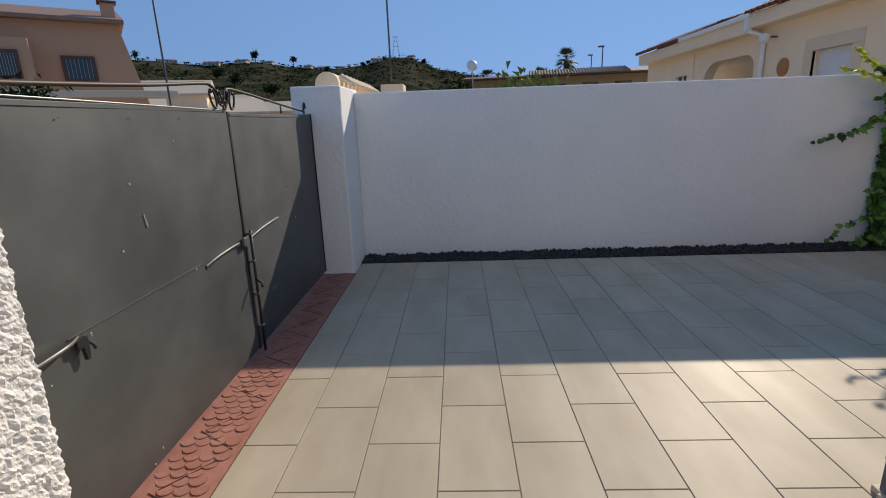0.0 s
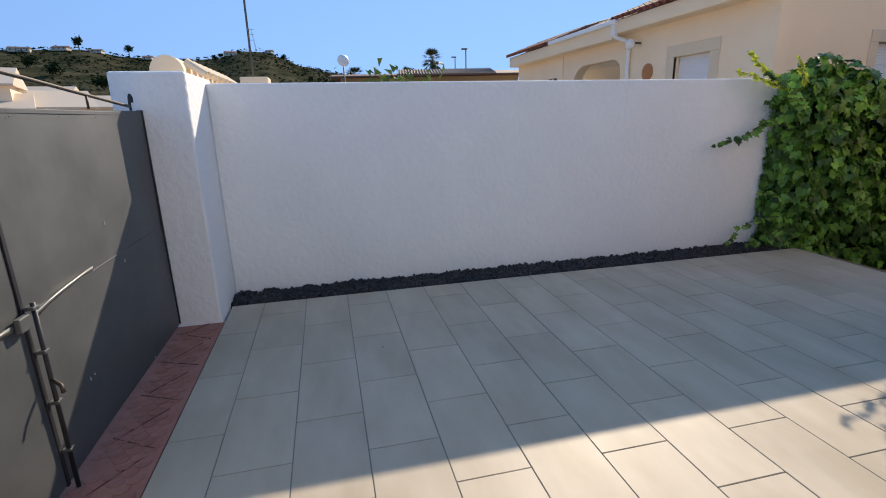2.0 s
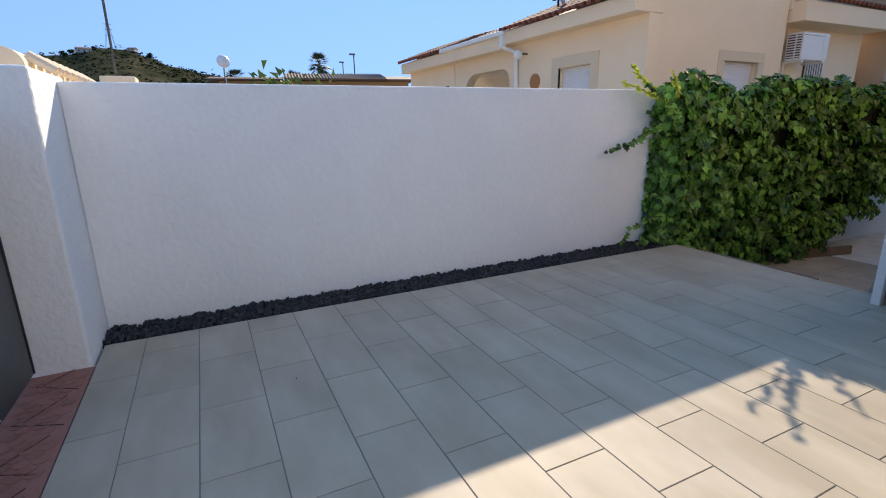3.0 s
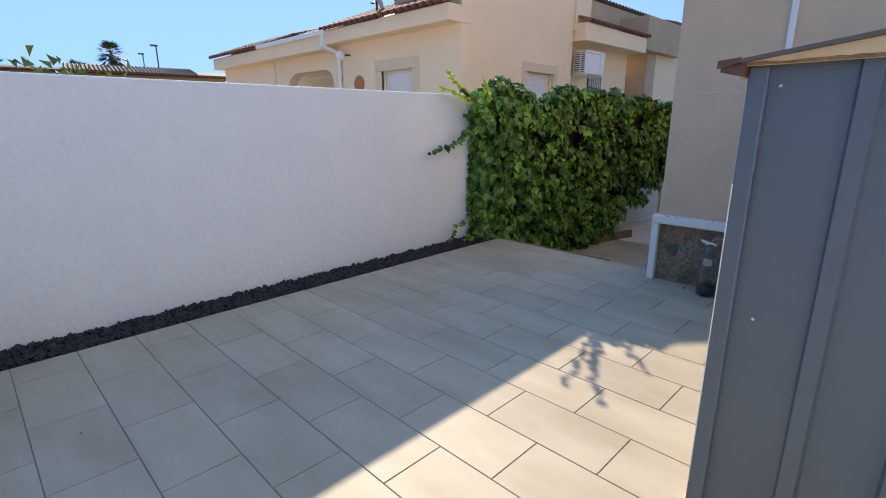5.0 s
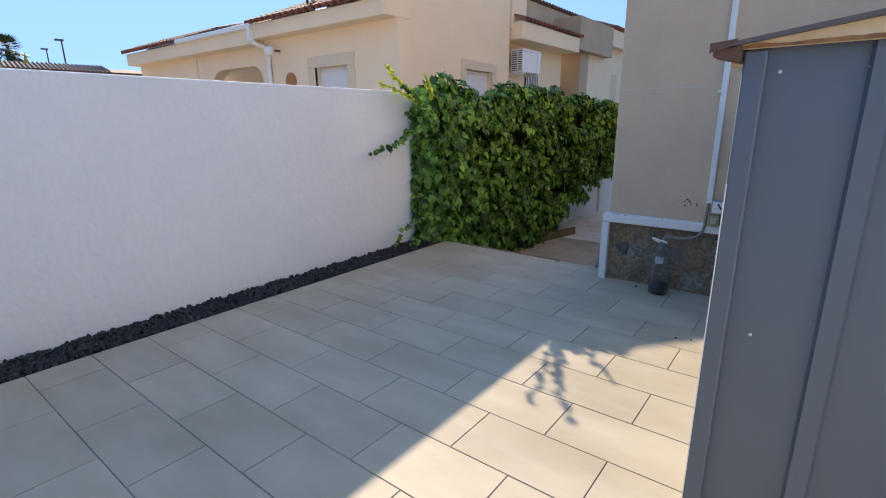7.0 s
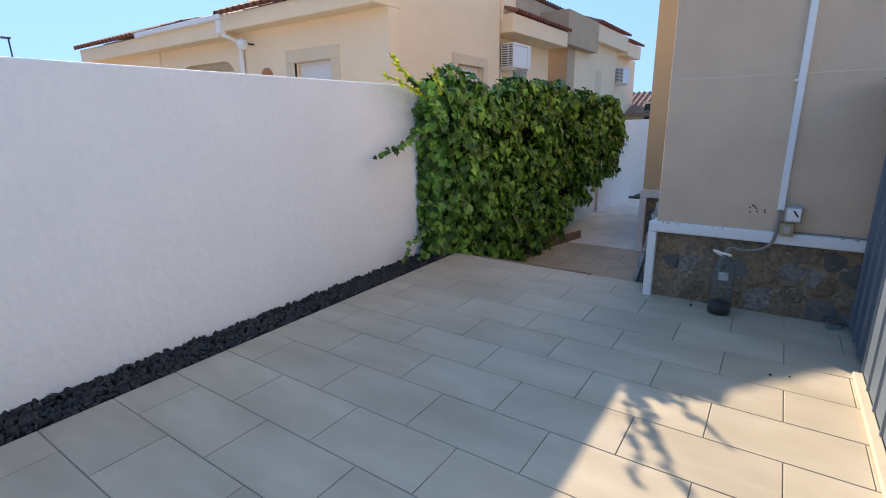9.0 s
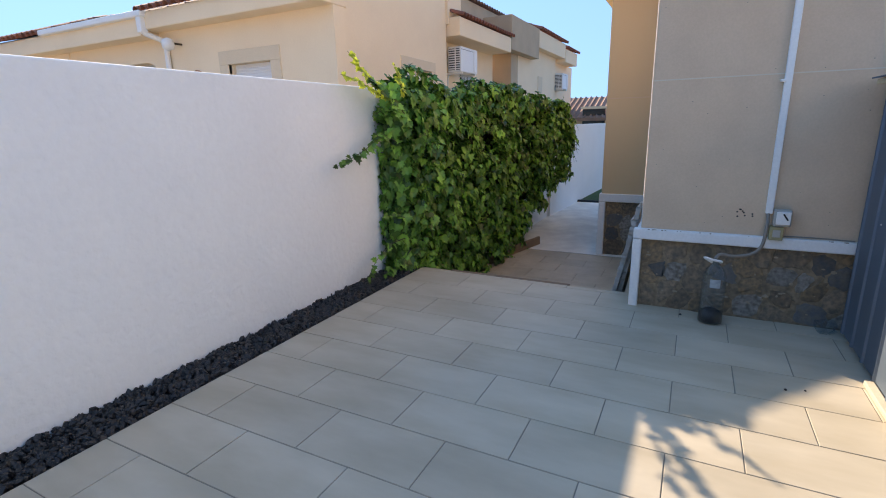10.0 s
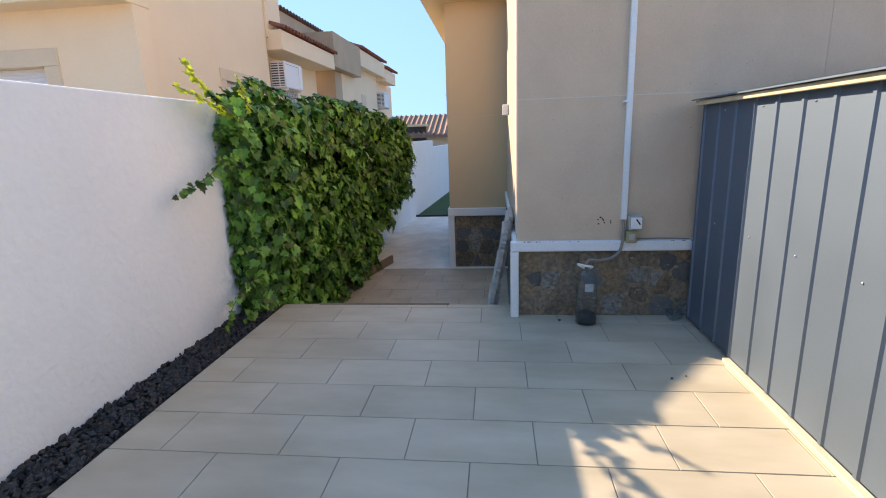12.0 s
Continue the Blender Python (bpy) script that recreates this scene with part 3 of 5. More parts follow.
tube("cable", curve_points([(4.425, 2.085, 0.78), (4.40, 2.085, 0.68), (4.40, 2.10, 0.55), (4.39, 2.16, 0.49), (4.36, 2.26, 0.475), (4.32, 2.34, 0.49), (4.30, 2.37, 0.46)], 8), 0.011, M_HOSE, house, "grey drain hose")
tube("cable", curve_points([(4.43, 1.99, 0.625), (4.425, 1.8, 0.628), (4.425, 1.6, 0.622)], 6), 0.004, M_HOSE, house, "thin grey cable")
rnd = random.Random(5)
for k in range(9):
    part("screw_hole", lathe([(0.006, 0), (0.006, 0.003)], 8), M_DARK, house).matrix_local = pose(4.443, 2.17 + rnd.random() * 0.1, 0.735 + rnd.random() * 0.06, 0, 90, 0)

for k in range(26):
    y, h = 1.1 + 1.75 * rnd.random(), rnd.uniform(0.002, 0.006)
    part("chip", box(4.4035, y - h * rnd.uniform(0.8, 2.5), 0.6152 - h, 4.4075, y + h, 0.6152 + 0.001), M_HOSE, house)
for k in range(34):
    y, z, h = 1.0 + 1.85 * rnd.random(), 0.64 + 1.6 * rnd.random() ** 1.6, rnd.uniform(0.0012, 0.003)
    part("pit", box(4.4435, y - h, z - h, 4.4452, y + h * 1.3, z + h), M_HOSE, house)


def clip_cell(cell, p, q):
    """The part of a convex cell that lies nearer to p than to q."""
    mx, my, dx, dy = (p[0] + q[0]) / 2, (p[1] + q[1]) / 2, q[0] - p[0], q[1] - p[1]
    out = []
    for i in range(len(cell)):
        a, b = cell[i], cell[(i + 1) % len(cell)]
        da, db = (a[0] - mx) * dx + (a[1] - my) * dy, (b[0] - mx) * dx + (b[1] - my) * dy
        if da <= 0:
            out.append(a)
        if da * db < 0:
            s = da / (da - db)
            out.append((a[0] + (b[0] - a[0]) * s, a[1] + (b[1] - a[1]) * s))
    return out


def flagstones(parent, x_face, y0, y1, z0, z1, size, seed):
    """Irregular flat stones, each with its own outline, set in mortar."""
    r = random.Random(seed)
    ny, nz = max(2, round((y1 - y0) / size)), max(2, round((z1 - z0) / size * 1.1))
    seeds = [(y0 + (y1 - y0) * (i + 0.5 + r.uniform(-0.42, 0.42)) / ny, z0 + (z1 - z0) * (j + 0.5 + r.uniform(-0.40, 0.40)) / nz) for i in range(ny) for j in range(nz)]
    for s in seeds:
        cell = [(y0, z0), (y1, z0), (y1, z1), (y0, z1)]
        for o in seeds:
            if o != s:
                cell = clip_cell(cell, s, o)
        if len(cell) < 3:
            continue
        cy, cz = sum(c[0] for c in cell) / len(cell), sum(c[1] for c in cell) / len(cell)
        rim = []
        for i in range(len(cell)):
            a, b = cell[i], cell[(i + 1) % len(cell)]
            rim.append((cy + (a[0] - cy) * 0.90, cz + (a[1] - cz) * 0.90))
            for f in (0.3, 0.7):
                bulge = 0.09 * math.hypot(b[0] - a[0], b[1] - a[1])
                px, py = a[0] + (b[0] - a[0]) * f, a[1] + (b[1] - a[1]) * f
                away = math.hypot(px - cy, py - cz) or 1
                rim.append((px + (px - cy) / away * bulge * 0.5 + r.uniform(-0.016, 0.016), py + (py - cz) / away * bulge * 0.5 + r.uniform(-0.016, 0.016)))
        shrink = r.uniform(0.72, 1.0)
        rim = [(cy + (a - cy) * shrink, cz + (b - cz) * shrink) for a, b in rim]
        out = r.uniform(0.003, 0.012)
        bm = bmesh.new()
        low = [bm.verts.new((x_face, a, b)) for a, b in rim]
        mid = [bm.verts.new((x_face - out * 0.8, cy + (a - cy) * 0.97, cz + (b - cz) * 0.97)) for a, b in rim]
        top = [bm.verts.new((x_face - out, cy + (a - cy) * 0.86, cz + (b - cz) * 0.86)) for a, b in rim]
        k = len(rim)
        for q, w in ((low, mid), (mid, top)):
            for i in range(k):
                bm.faces.new((q[i], q[(i + 1) % k], w[(i + 1) % k], w[i]))
        bm.faces.new(top)
        bmesh.ops.recalc_face_normals(bm, faces=bm.faces)
        kind = r.choice(STONES)
        if x_face < 5:
            if math.hypot(cy - 1.73, cz - 0.37) < 0.10:
                kind = M_STONE2
            elif math.hypot(cy - 1.98, cz - 0.31) < 0.09:
                kind = M_STONE4
        part("stone", bm, kind, parent)
    for k in range(int((y1 - y0) * 26)):
        cy, cz, w = r.uniform(y0 + 0.03, y1 - 0.03), r.uniform(z0 + 0.04, z1 - 0.03), r.uniform(0.004, 0.013)
        bm = bmesh.new()
        bmesh.ops.create_icosphere(bm, subdivisions=1, radius=w)
        uneven(bm, w * 0.5, 90)
        part("mortar_fleck", bm, M_FLECK, parent).matrix_local = Matrix.Translation((x_face - 0.010, cy, cz)) @ Matrix.Diagonal((0.35, r.uniform(0.7, 1.8), r.uniform(0.5, 1.2), 1))


flagstones(house, 4.457, 1.0, 2.862, 0.0, 0.535, 0.165, 3)
flagstones(house, 7.877, 2.9, 3.655, LOW, 0.262, 0.20, 8)

# slabs that lean on the house
for k, (x0, foot, top, h) in enumerate(((4.80, 3.190, 2.928, 1.27), (4.84, 3.130, 2.906, 1.29))):
    bm = bmesh.new()
    m = Matrix.Translation((x0, foot, LOW)) @ Matrix.Rotation(math.atan2(foot - top, h), 4, "X")
    steps = 70
    cols = []
    for i in range(steps + 1):
        z = h * i / steps
        w = 0.030 * noise.noise(Vector((k * 7.0, 0, z * 11))) + 0.014 * noise.noise(Vector((k * 3.0, 5, z * 40)))
        cols.append([bm.verts.new(m @ Vector(p)) for p in ((w, -0.022, z), (0.62 + w, -0.022, z), (0.62 + w, abs(w), z), (w, 0.010 + abs(w) * 1.3, z))])
    for q, w in zip(cols, cols[1:]):
        for j in range(4):
            bm.faces.new((q[j], q[(j + 1) % 4], w[(j + 1) % 4], w[j]))
    bm.faces.new(cols[0][::-1])
    bm.faces.new(cols[-1])
    bmesh.ops.recalc_face_normals(bm, faces=bm.faces)
    tagged(part("cement_slab", bm, M_SLAB), "ragged grey cement slab leaning against the house corner", "slab", group="leaning slabs")

# water bottle
bottle = empty("water_bottle", "large clear plastic water bottle standing by the stone plinth", "bottle")
BX, BY = 4.285, 2.362   # foot of the bottle
prof = [(0.050, 0.0), (0.084, 0.006), (0.084, 0.02)]
for k in range(7):
    z = 0.09 + 0.034 * k
    prof += [(0.084, z), (0.084, z + 0.012), (0.078, z + 0.018), (0.078, z + 0.026)]
prof += [(0.084, 0.335), (0.074, 0.36), (0.060, 0.39), (0.038, 0.415), (0.024, 0.425), (0.024, 0.45)]
prof = [(a * 0.92, b) for a, b in prof]
part("bottle_body", lathe(prof, 28, (BX, BY, 0.002)), M_PET, bottle, smooth=True).visible_shadow = False
part("sediment", lathe([(0.046, 0.004), (0.070, 0.009), (0.0755, 0.022), (0.0755, 0.075), (0.03, 0.10)], 24, (BX, BY, 0.002)), mat("murky_sediment", (0.016, 0.011, 0.010), 0.5, var=0.3, scale=30), bottle, "dark sediment in the bottom", smooth=True)
bm = bmesh.new()
ring = [[bm.verts.new((BX + 0.0785 * math.cos(a), BY + 0.0785 * math.sin(a), z)) for a in [radians(160 + 6 * k) for k in range(9)]] for z in (0.275, 0.335)]
for k in range(8):
    bm.faces.new((ring[0][k], ring[0][k + 1], ring[1][k + 1], ring[1][k]))
part("paper_label", bm, mat("faded_paper_label", (0.33, 0.38, 0.41), 0.6, var=0.5, scale=40), bottle, "faded pale paper label", smooth=True)
tube("carry_handle", curve_points([(BX - 0.01, BY + 0.025, 0.44), (BX - 0.03, BY + 0.075, 0.475), (BX - 0.03, BY + 0.02, 0.462), (BX - 0.02, BY - 0.03, 0.452), (BX, BY - 0.024, 0.44)], 6), 0.008, M_PVC, bottle, "white carrying handle", 8)
for k, (x, y) in enumerate(((4.33, 2.55), (3.42, 2.02), (3.45, 1.93), (0.12, 3.86))):
    bm = bmesh.new()
    bmesh.ops.create_icosphere(bm, subdivisions=1, radius=0.010 - 0.0016 * k)
    uneven(bm, 0.005, 60)
    part_ob = part("pebble", bm, M_LAVA)
    part_ob.location = (x, y, 0.006)
    tagged(part_ob, "small dark pebble on the terrace tiles", "pebble", group="stray pebbles")

bm = bmesh.new()
bmesh.ops.create_icosphere(bm, subdivisions=3, radius=0.055)
uneven(bm, 0.045, 22)
for v in bm.verts:
    v.co.z = max(0.002, v.co.z * 0.75 + 0.035)
wrapper = part("plastic_wrapper", bm, M_PET)
wrapper.location = (4.375, 1.675, 0.0)
tagged(wrapper, "crumpled clear plastic wrapper at the foot of the plinth", "wrapper")

# garden shed of ribbed steel
shed = empty("garden_shed", "grey ribbed steel garden shed with a rusting cream roof edge", "shed")
SX0, SX1, SY0, SY1, SH = 1.655, 4.37, -0.75, 1.597, 1.580


def ribbed(u0, u1, pitch, rib, depth, first, place, z0, z1):
    """A sheet with raised trapezoid ribs; place(u, out, z)."""
    pts = [(u0, 0.0)]
    u = first
    while u + rib < u1:
        pts += [(u, 0.0), (u + 0.008, depth), (u + rib - 0.008, depth), (u + rib, 0.0)]
        u += pitch
    pts.append((u1, 0.0))
    bm = bmesh.new()
    lo = [bm.verts.new(place(a, b, z0)) for a, b in pts]
    hi = [bm.verts.new(place(a, b, z1)) for a, b in pts]
    lo2 = [bm.verts.new(place(a, b - 0.004, z0)) for a, b in pts]
    hi2 = [bm.verts.new(place(a, b - 0.004, z1)) for a, b in pts]
    for i in range(len(pts) - 1):
        bm.faces.new((lo[i], lo[i + 1], hi[i + 1], hi[i]))
        bm.faces.new((hi2[i], hi2[i + 1], lo2[i + 1], lo2[i]))
        bm.faces.new((hi[i], hi[i + 1], hi2[i + 1], hi2[i]))
    bmesh.ops.recalc_face_normals(bm, faces=bm.faces)
    return bm


front = part("front_panel", ribbed(SX0 + 0.03, SX1, 0.2215, 0.036, 0.011, 2.545 - 0.2215 * 3, lambda u, o, z: (u, SY1 + o, z), 0.03, SH), M_SHED, shed)
end = part("end_panel", ribbed(SY0, SY1 - 0.03, 0.235, 0.060, 0.018, 1.303 - 0.235 * 8, lambda u, o, z: (SX0 - o, u, z), 0.03, SH + 0.036), M_SHED, shed)
part("back_panel", box(SX0, SY0 - 0.02, 0.03, SX1, SY0, SH), M_SHED, shed)
part("side_panel", box(SX1 - 0.012, SY0, 0.03, SX1, SY1 - 0.01, SH), M_SHED, shed)
part("corner_post", box(SX0 - 0.022, SY1 - 0.034, 0.02, SX0 + 0.045, SY1 + 0.020, SH + 0.026, 0.006), M_SHED, shed, "folded grey corner post")
part("base_rail", box(SX0 - 0.03, SY1 + 0.002, 0.0, 3.66, SY1 + 0.045, 0.028, 0.004), M_RAIL, shed, "cream base rail")
part("base_rail", box(SX0 - 0.045, SY0, 0.0, SX0 - 0.002, SY1, 0.026, 0.004), M_RAIL, shed, "cream base rail")
RIDGE_Y = (SY0 + SY1) / 2
RISE = 0.14


def gable(x0, x1):
    """The cream triangle under the roof's edge."""
    bm = bmesh.new()
    pts = [(SY1 + 0.035, SH + 0.026), (SY1 + 0.035, SH + 0.035), (RIDGE_Y, SH + 0.060 + RISE), (SY0 - 0.035, SH + 0.035), (SY0 - 0.035, SH + 0.026)]
    return add_prism(bm, pts, lambda a, b, c: (x0 if c == 0 else x1, a, b))


part("gable_panel", gable(SX0 - 0.040, SX0 - 0.026), M_SHEDROOF, shed, "cream gable sheet with rust along its edge")
bm = bmesh.new()
prev = None
for i in range(60):
    y = SY1 + 0.03 - 0.022 * i
    h = 0.010 + 0.012 * noise.noise(Vector((y * 9, 0, 4))) + 0.006 * noise.noise(Vector((y * 35, 0, 1)))
    h = max(0.004, h)
    col = [bm.verts.new((SX0 - 0.0418, y, SH + 0.027)), bm.verts.new((SX0 - 0.0418, y, SH + 0.027 + min(h, 0.006 + 0.003 * i)))]
    if prev:
        bm.faces.new((prev[0], prev[1], col[1], col[0]))
    prev = col
r_ext = bmesh.ops.extrude_face_region(bm, geom=list(bm.faces))
for v in r_ext["geom"]:
    if isinstance(v, bmesh.types.BMVert):
        v.co.x += 0.0014
bmesh.ops.recalc_face_normals(bm, faces=bm.faces)
part("rusted_edge", bm, mat("orange_rust", (0.40, 0.20, 0.08), 0.8, var=0.35, scale=14, tint=(0.16, 0.075, 0.04), fine=70, fine_var=0.2), shed, "orange rust along the gable sheet")
part("gable_panel", gable(SX1 - 0.03, SX1 - 0.014), M_SHEDROOF, shed)
part("eave_strip", box(SX0 + 0.05, SY1 + 0.028, SH - 0.004, SX1 - 0.005, SY1 + 0.060, SH + 0.026, 0.004), M_SHEDROOF, shed, "cream eave strip gone orange with rust")
bm = bmesh.new()
for sgn in (1, -1):
    ye = SY1 + 0.085 if sgn > 0 else SY0 - 0.085
    pts = [(ye, SH + 0.028), (ye, SH + 0.036), (RIDGE_Y, SH + 0.072 + RISE), (RIDGE_Y, SH + 0.064 + RISE)]
    add_prism(bm, pts, lambda a, b, c: (SX0 - 0.060 if c == 0 else SX1 - 0.002, a, b))
part("roof_sheet", bm, M_SHED, shed, "grey steel roof sheet")
part("verge_trim", add_prism(bmesh.new(), [(SY1 + 0.090, SH + 0.027), (SY1 + 0.090, SH + 0.038), (RIDGE_Y, SH + 0.076 + RISE), (RIDGE_Y, SH + 0.065 + RISE)],
                             lambda a, b, c: (SX0 - 0.066 if c == 0 else SX0 - 0.0605, a, b)), M_VERGE, shed, "dark grey verge trim")
part("corner_cap", add_prism(bmesh.new(), [(SY1 + 0.086, SH + 0.012), (SY1 + 0.086, SH + 0.0265), (SY1 + 0.022, SH + 0.033), (SY1 + 0.022, SH - 0.004)], lambda a, b, c: (SX0 - 0.058 if c == 0 else SX0 + 0.046, a, b)), M_RUST, shed, "rust-brown corner cap")

part("rusted_corner", add_prism(bmesh.new(), [(SY1 + 0.0935, SH + 0.020), (SY1 + 0.0935, SH + 0.044), (SY1 + 0.03, SH + 0.050), (SY1 + 0.045, SH + 0.032)],
                                lambda a, b, c: (SX0 - 0.0685 if c == 0 else SX0 - 0.0662, a, b)), M_RUST, shed, "rust-brown corner of the verge")
# thin white strip paints the highlight on the post's edge
part("worn_edge", box(SX0 - 0.0245, SY1 + 0.0165, 0.16, SX0 - 0.0215, SY1 + 0.0195, 1.26), M_PVC, shed, "white line put in for the highlight along the post's edge")


def screw(parent, m):
    part("screw", lathe([(0.0055, 0), (0.0055, 0.002), (0.003, 0.004)], 8), M_SCREW, parent).matrix_local = m


for k in range(10):
    u = SY1 - 0.092 - 0.178 * k
    if u > SY0 + 0.05:
        screw(end, pose(SX0 - 0.002, u, 0.832, 0, -90, 0))
        screw(end, pose(SX0 - 0.002, u + 0.03, SH - 0.03, 0, -90, 0))
for k in range(0, 11, 2):
    u = SX0 + 0.14 + 0.2215 * k
    screw(front, pose(u + 0.02, SY1 + 0.002, 0.81, -90, 0, 0))
    screw(front, pose(u + 0.02, SY1 + 0.002, SH - 0.05, -90, 0, 0))

# black lava gravel along the white wall
rnd = random.Random(11)
base = bmesh.new()
bmesh.ops.create_icosphere(base, subdivisions=1, radius=1.0)
base.verts.ensure_lookup_table()
rock_v = [v.co.copy() for v in base.verts]
rock_f = [tuple(v.index for v in f.verts) for f in base.faces]
base.free()
verts, faces = [], []
for k in range(6400):
    x = -0.985 + 5.60 * rnd.random()
    y = FY1 + 0.012 + 0.262 * rnd.random()
    size = 0.009 + 0.017 * rnd.random() ** 2.2
    room = min(1.0, (y - FY1) / 0.06)
    heap = 0.012 * room + 0.020 * max(0, noise.noise(Vector((x * 5.3, y * 7, 0)))) + 0.012 * (y - FY1) / 0.27
    mrot = Euler((rnd.random() * 6, rnd.random() * 6, rnd.random() * 6)).to_matrix() @ Matrix.Diagonal((size * rnd.uniform(0.8, 1.4), size, size * rnd.uniform(0.6, 1.0)))
    off = Vector((x, y + 0.004, heap * rnd.random() ** 0.5 - 0.006))
    n0 = len(verts)
    for v in rock_v:
        verts.append(tuple(mrot @ (v * (1 + 0.32 * rnd.uniform(-1, 1))) + off))
    faces += [tuple(n0 + i for i in f) for f in rock_f]
tagged(raw_mesh("lava_gravel", verts, faces, M_LAVA), "black lava stones in a strip along the white wall", "gravel", kind="stuff")

# ivy over the passage wall
def ivy_leaf_shape(s):
    """A lobed ivy leaf with a folded midrib; tip along +y, face along +z."""
    rim = [(0.0, -0.32), (0.26, -0.42), (0.52, -0.16), (0.34, 0.06), (0.42, 0.34), (0.20, 0.32), (0.0, 0.72), (-0.20, 0.32), (-0.42, 0.34), (-0.34, 0.06), (-0.52, -0.16), (-0.26, -0.42)]
    v = [Vector((0, 0.0, 0))] + [Vector((a * s, b * s, (0.22 * abs(a) - 0.10 * b * b) * s)) for a, b in rim]
    f = [(0, i, i % 12 + 1) for i in range(1, 13)]
    return v, f


def along(points, x):
    """Straight-line reading of a short table."""
    for (x0, v0), (x1, v1) in zip(points, points[1:]):
        if x <= x1:
            return v0 + (v1 - v0) * max(0.0, x - x0) / (x1 - x0)
    return points[-1][1]


def ivy_front(x, z):
    """Where the ivy's face stands."""
    y = along(((4.30, 5.17), (4.45, 5.08), (4.75, 4.99), (5.2, 4.95), (6.2, 4.93), (8.4, 4.88), (10.6, 4.78)), x)
    y -= 0.07 * math.sin(max(0.0, min(1.0, z / 1.9)) * math.pi) - 0.03
    return y + 0.13 * noise.noise(Vector((x * 2.2, z * 2.2, 1.7))) + 0.09 * noise.noise(Vector((x * 5, z * 5, 4.0)))


def ivy_top(x):
    t = along(((4.36, 1.42), (4.6, 1.68), (4.83, 1.81), (5.33, 1.77), (5.52, 1.60), (5.66, 1.62), (5.9, 1.77), (6.4, 1.85), (7.2, 1.84), (7.95, 1.79), (9.7, 1.72), (10.5, 1.60)), x)
    return t + 0.08 * noise.noise(Vector((x * 3.1, 0.5, 9.0))) + 0.09 * noise.noise(Vector((x * 8.0, 2.5, 3.0)))


def ivy_bottom(x):
    return along(((4.68, 0.0), (4.75, -0.45), (7.6, -0.47), (8.0, -0.38), (8.4, -0.10), (9.1, 0.07), (9.86, 0.30), (10.16, 0.68), (10.6, 1.05)), x)


def ivy_back(x):
    return 5.21


ivy = empty("ivy_hedge", "dense green ivy hanging over the passage wall down to the tiles", "ivy")
rnd = random.Random(21)
verts, faces, singles = [], [], []
END_X = 10.5


def add_ivy_leaf(p, nrm, wild, single=False):
    """One leaf at p that faces nrm, more or less, and hangs tip down."""
    s = rnd.uniform(0.062, 0.112)
    nrm = (nrm.normalized() + wild * Vector((rnd.uniform(-1, 1), rnd.uniform(-1, 1), rnd.uniform(-1, 1)))).normalized()
    hang = Vector((rnd.uniform(-0.6, 0.6), rnd.uniform(-0.3, 0.3), -1))
    yv = (hang - nrm * hang.dot(nrm)).normalized()
    m = Matrix((yv.cross(nrm), yv, nrm)).transposed()
    if single and len(singles) < 260:
        singles.append((m, p, s))
        return
    v, f = ivy_leaf_shape(s)
    n0 = len(verts)
    verts.extend(tuple(m @ q + p) for q in v)
    faces.extend(tuple(n0 + i for i in t) for t in f)


# tufts that overhang one another, with shaded hollows between them
tufts = 0
while tufts < 760:
    x = 4.60 + (END_X - 0.1 - 4.60) * rnd.random() ** 1.2
    top, bottom = ivy_top(x), ivy_bottom(x)
    z = bottom + (top - bottom) * rnd.random()
    if noise.noise(Vector((x * 2.4, z * 2.4, 7.7))) < -0.14 and rnd.random() < 0.88:
        continue
    tufts += 1
    centre = Vector((x, min(ivy_front(x, z) + 0.05 + 0.13 * rnd.random(), ivy_back(x) - 0.03), z))
    wide, tall = rnd.uniform(0.10, 0.20), rnd.uniform(0.09, 0.17)
    for k in range(rnd.randint(13, 21)):
        a, e = rnd.uniform(-1.5, 1.5), rnd.uniform(-0.2, 1.45)
        d = Vector((math.sin(a) * math.cos(e), -math.cos(a) * math.cos(e), math.sin(e)))
        p = centre + Vector((d.x * wide, d.y * 0.19, d.z * tall - 0.03))
        p.y = min(p.y, ivy_back(p.x) - 0.02)
        add_ivy_leaf(p, d + Vector((0, -0.35, 0.30)), 0.5, p.x < 5.6 and e > 0.2)
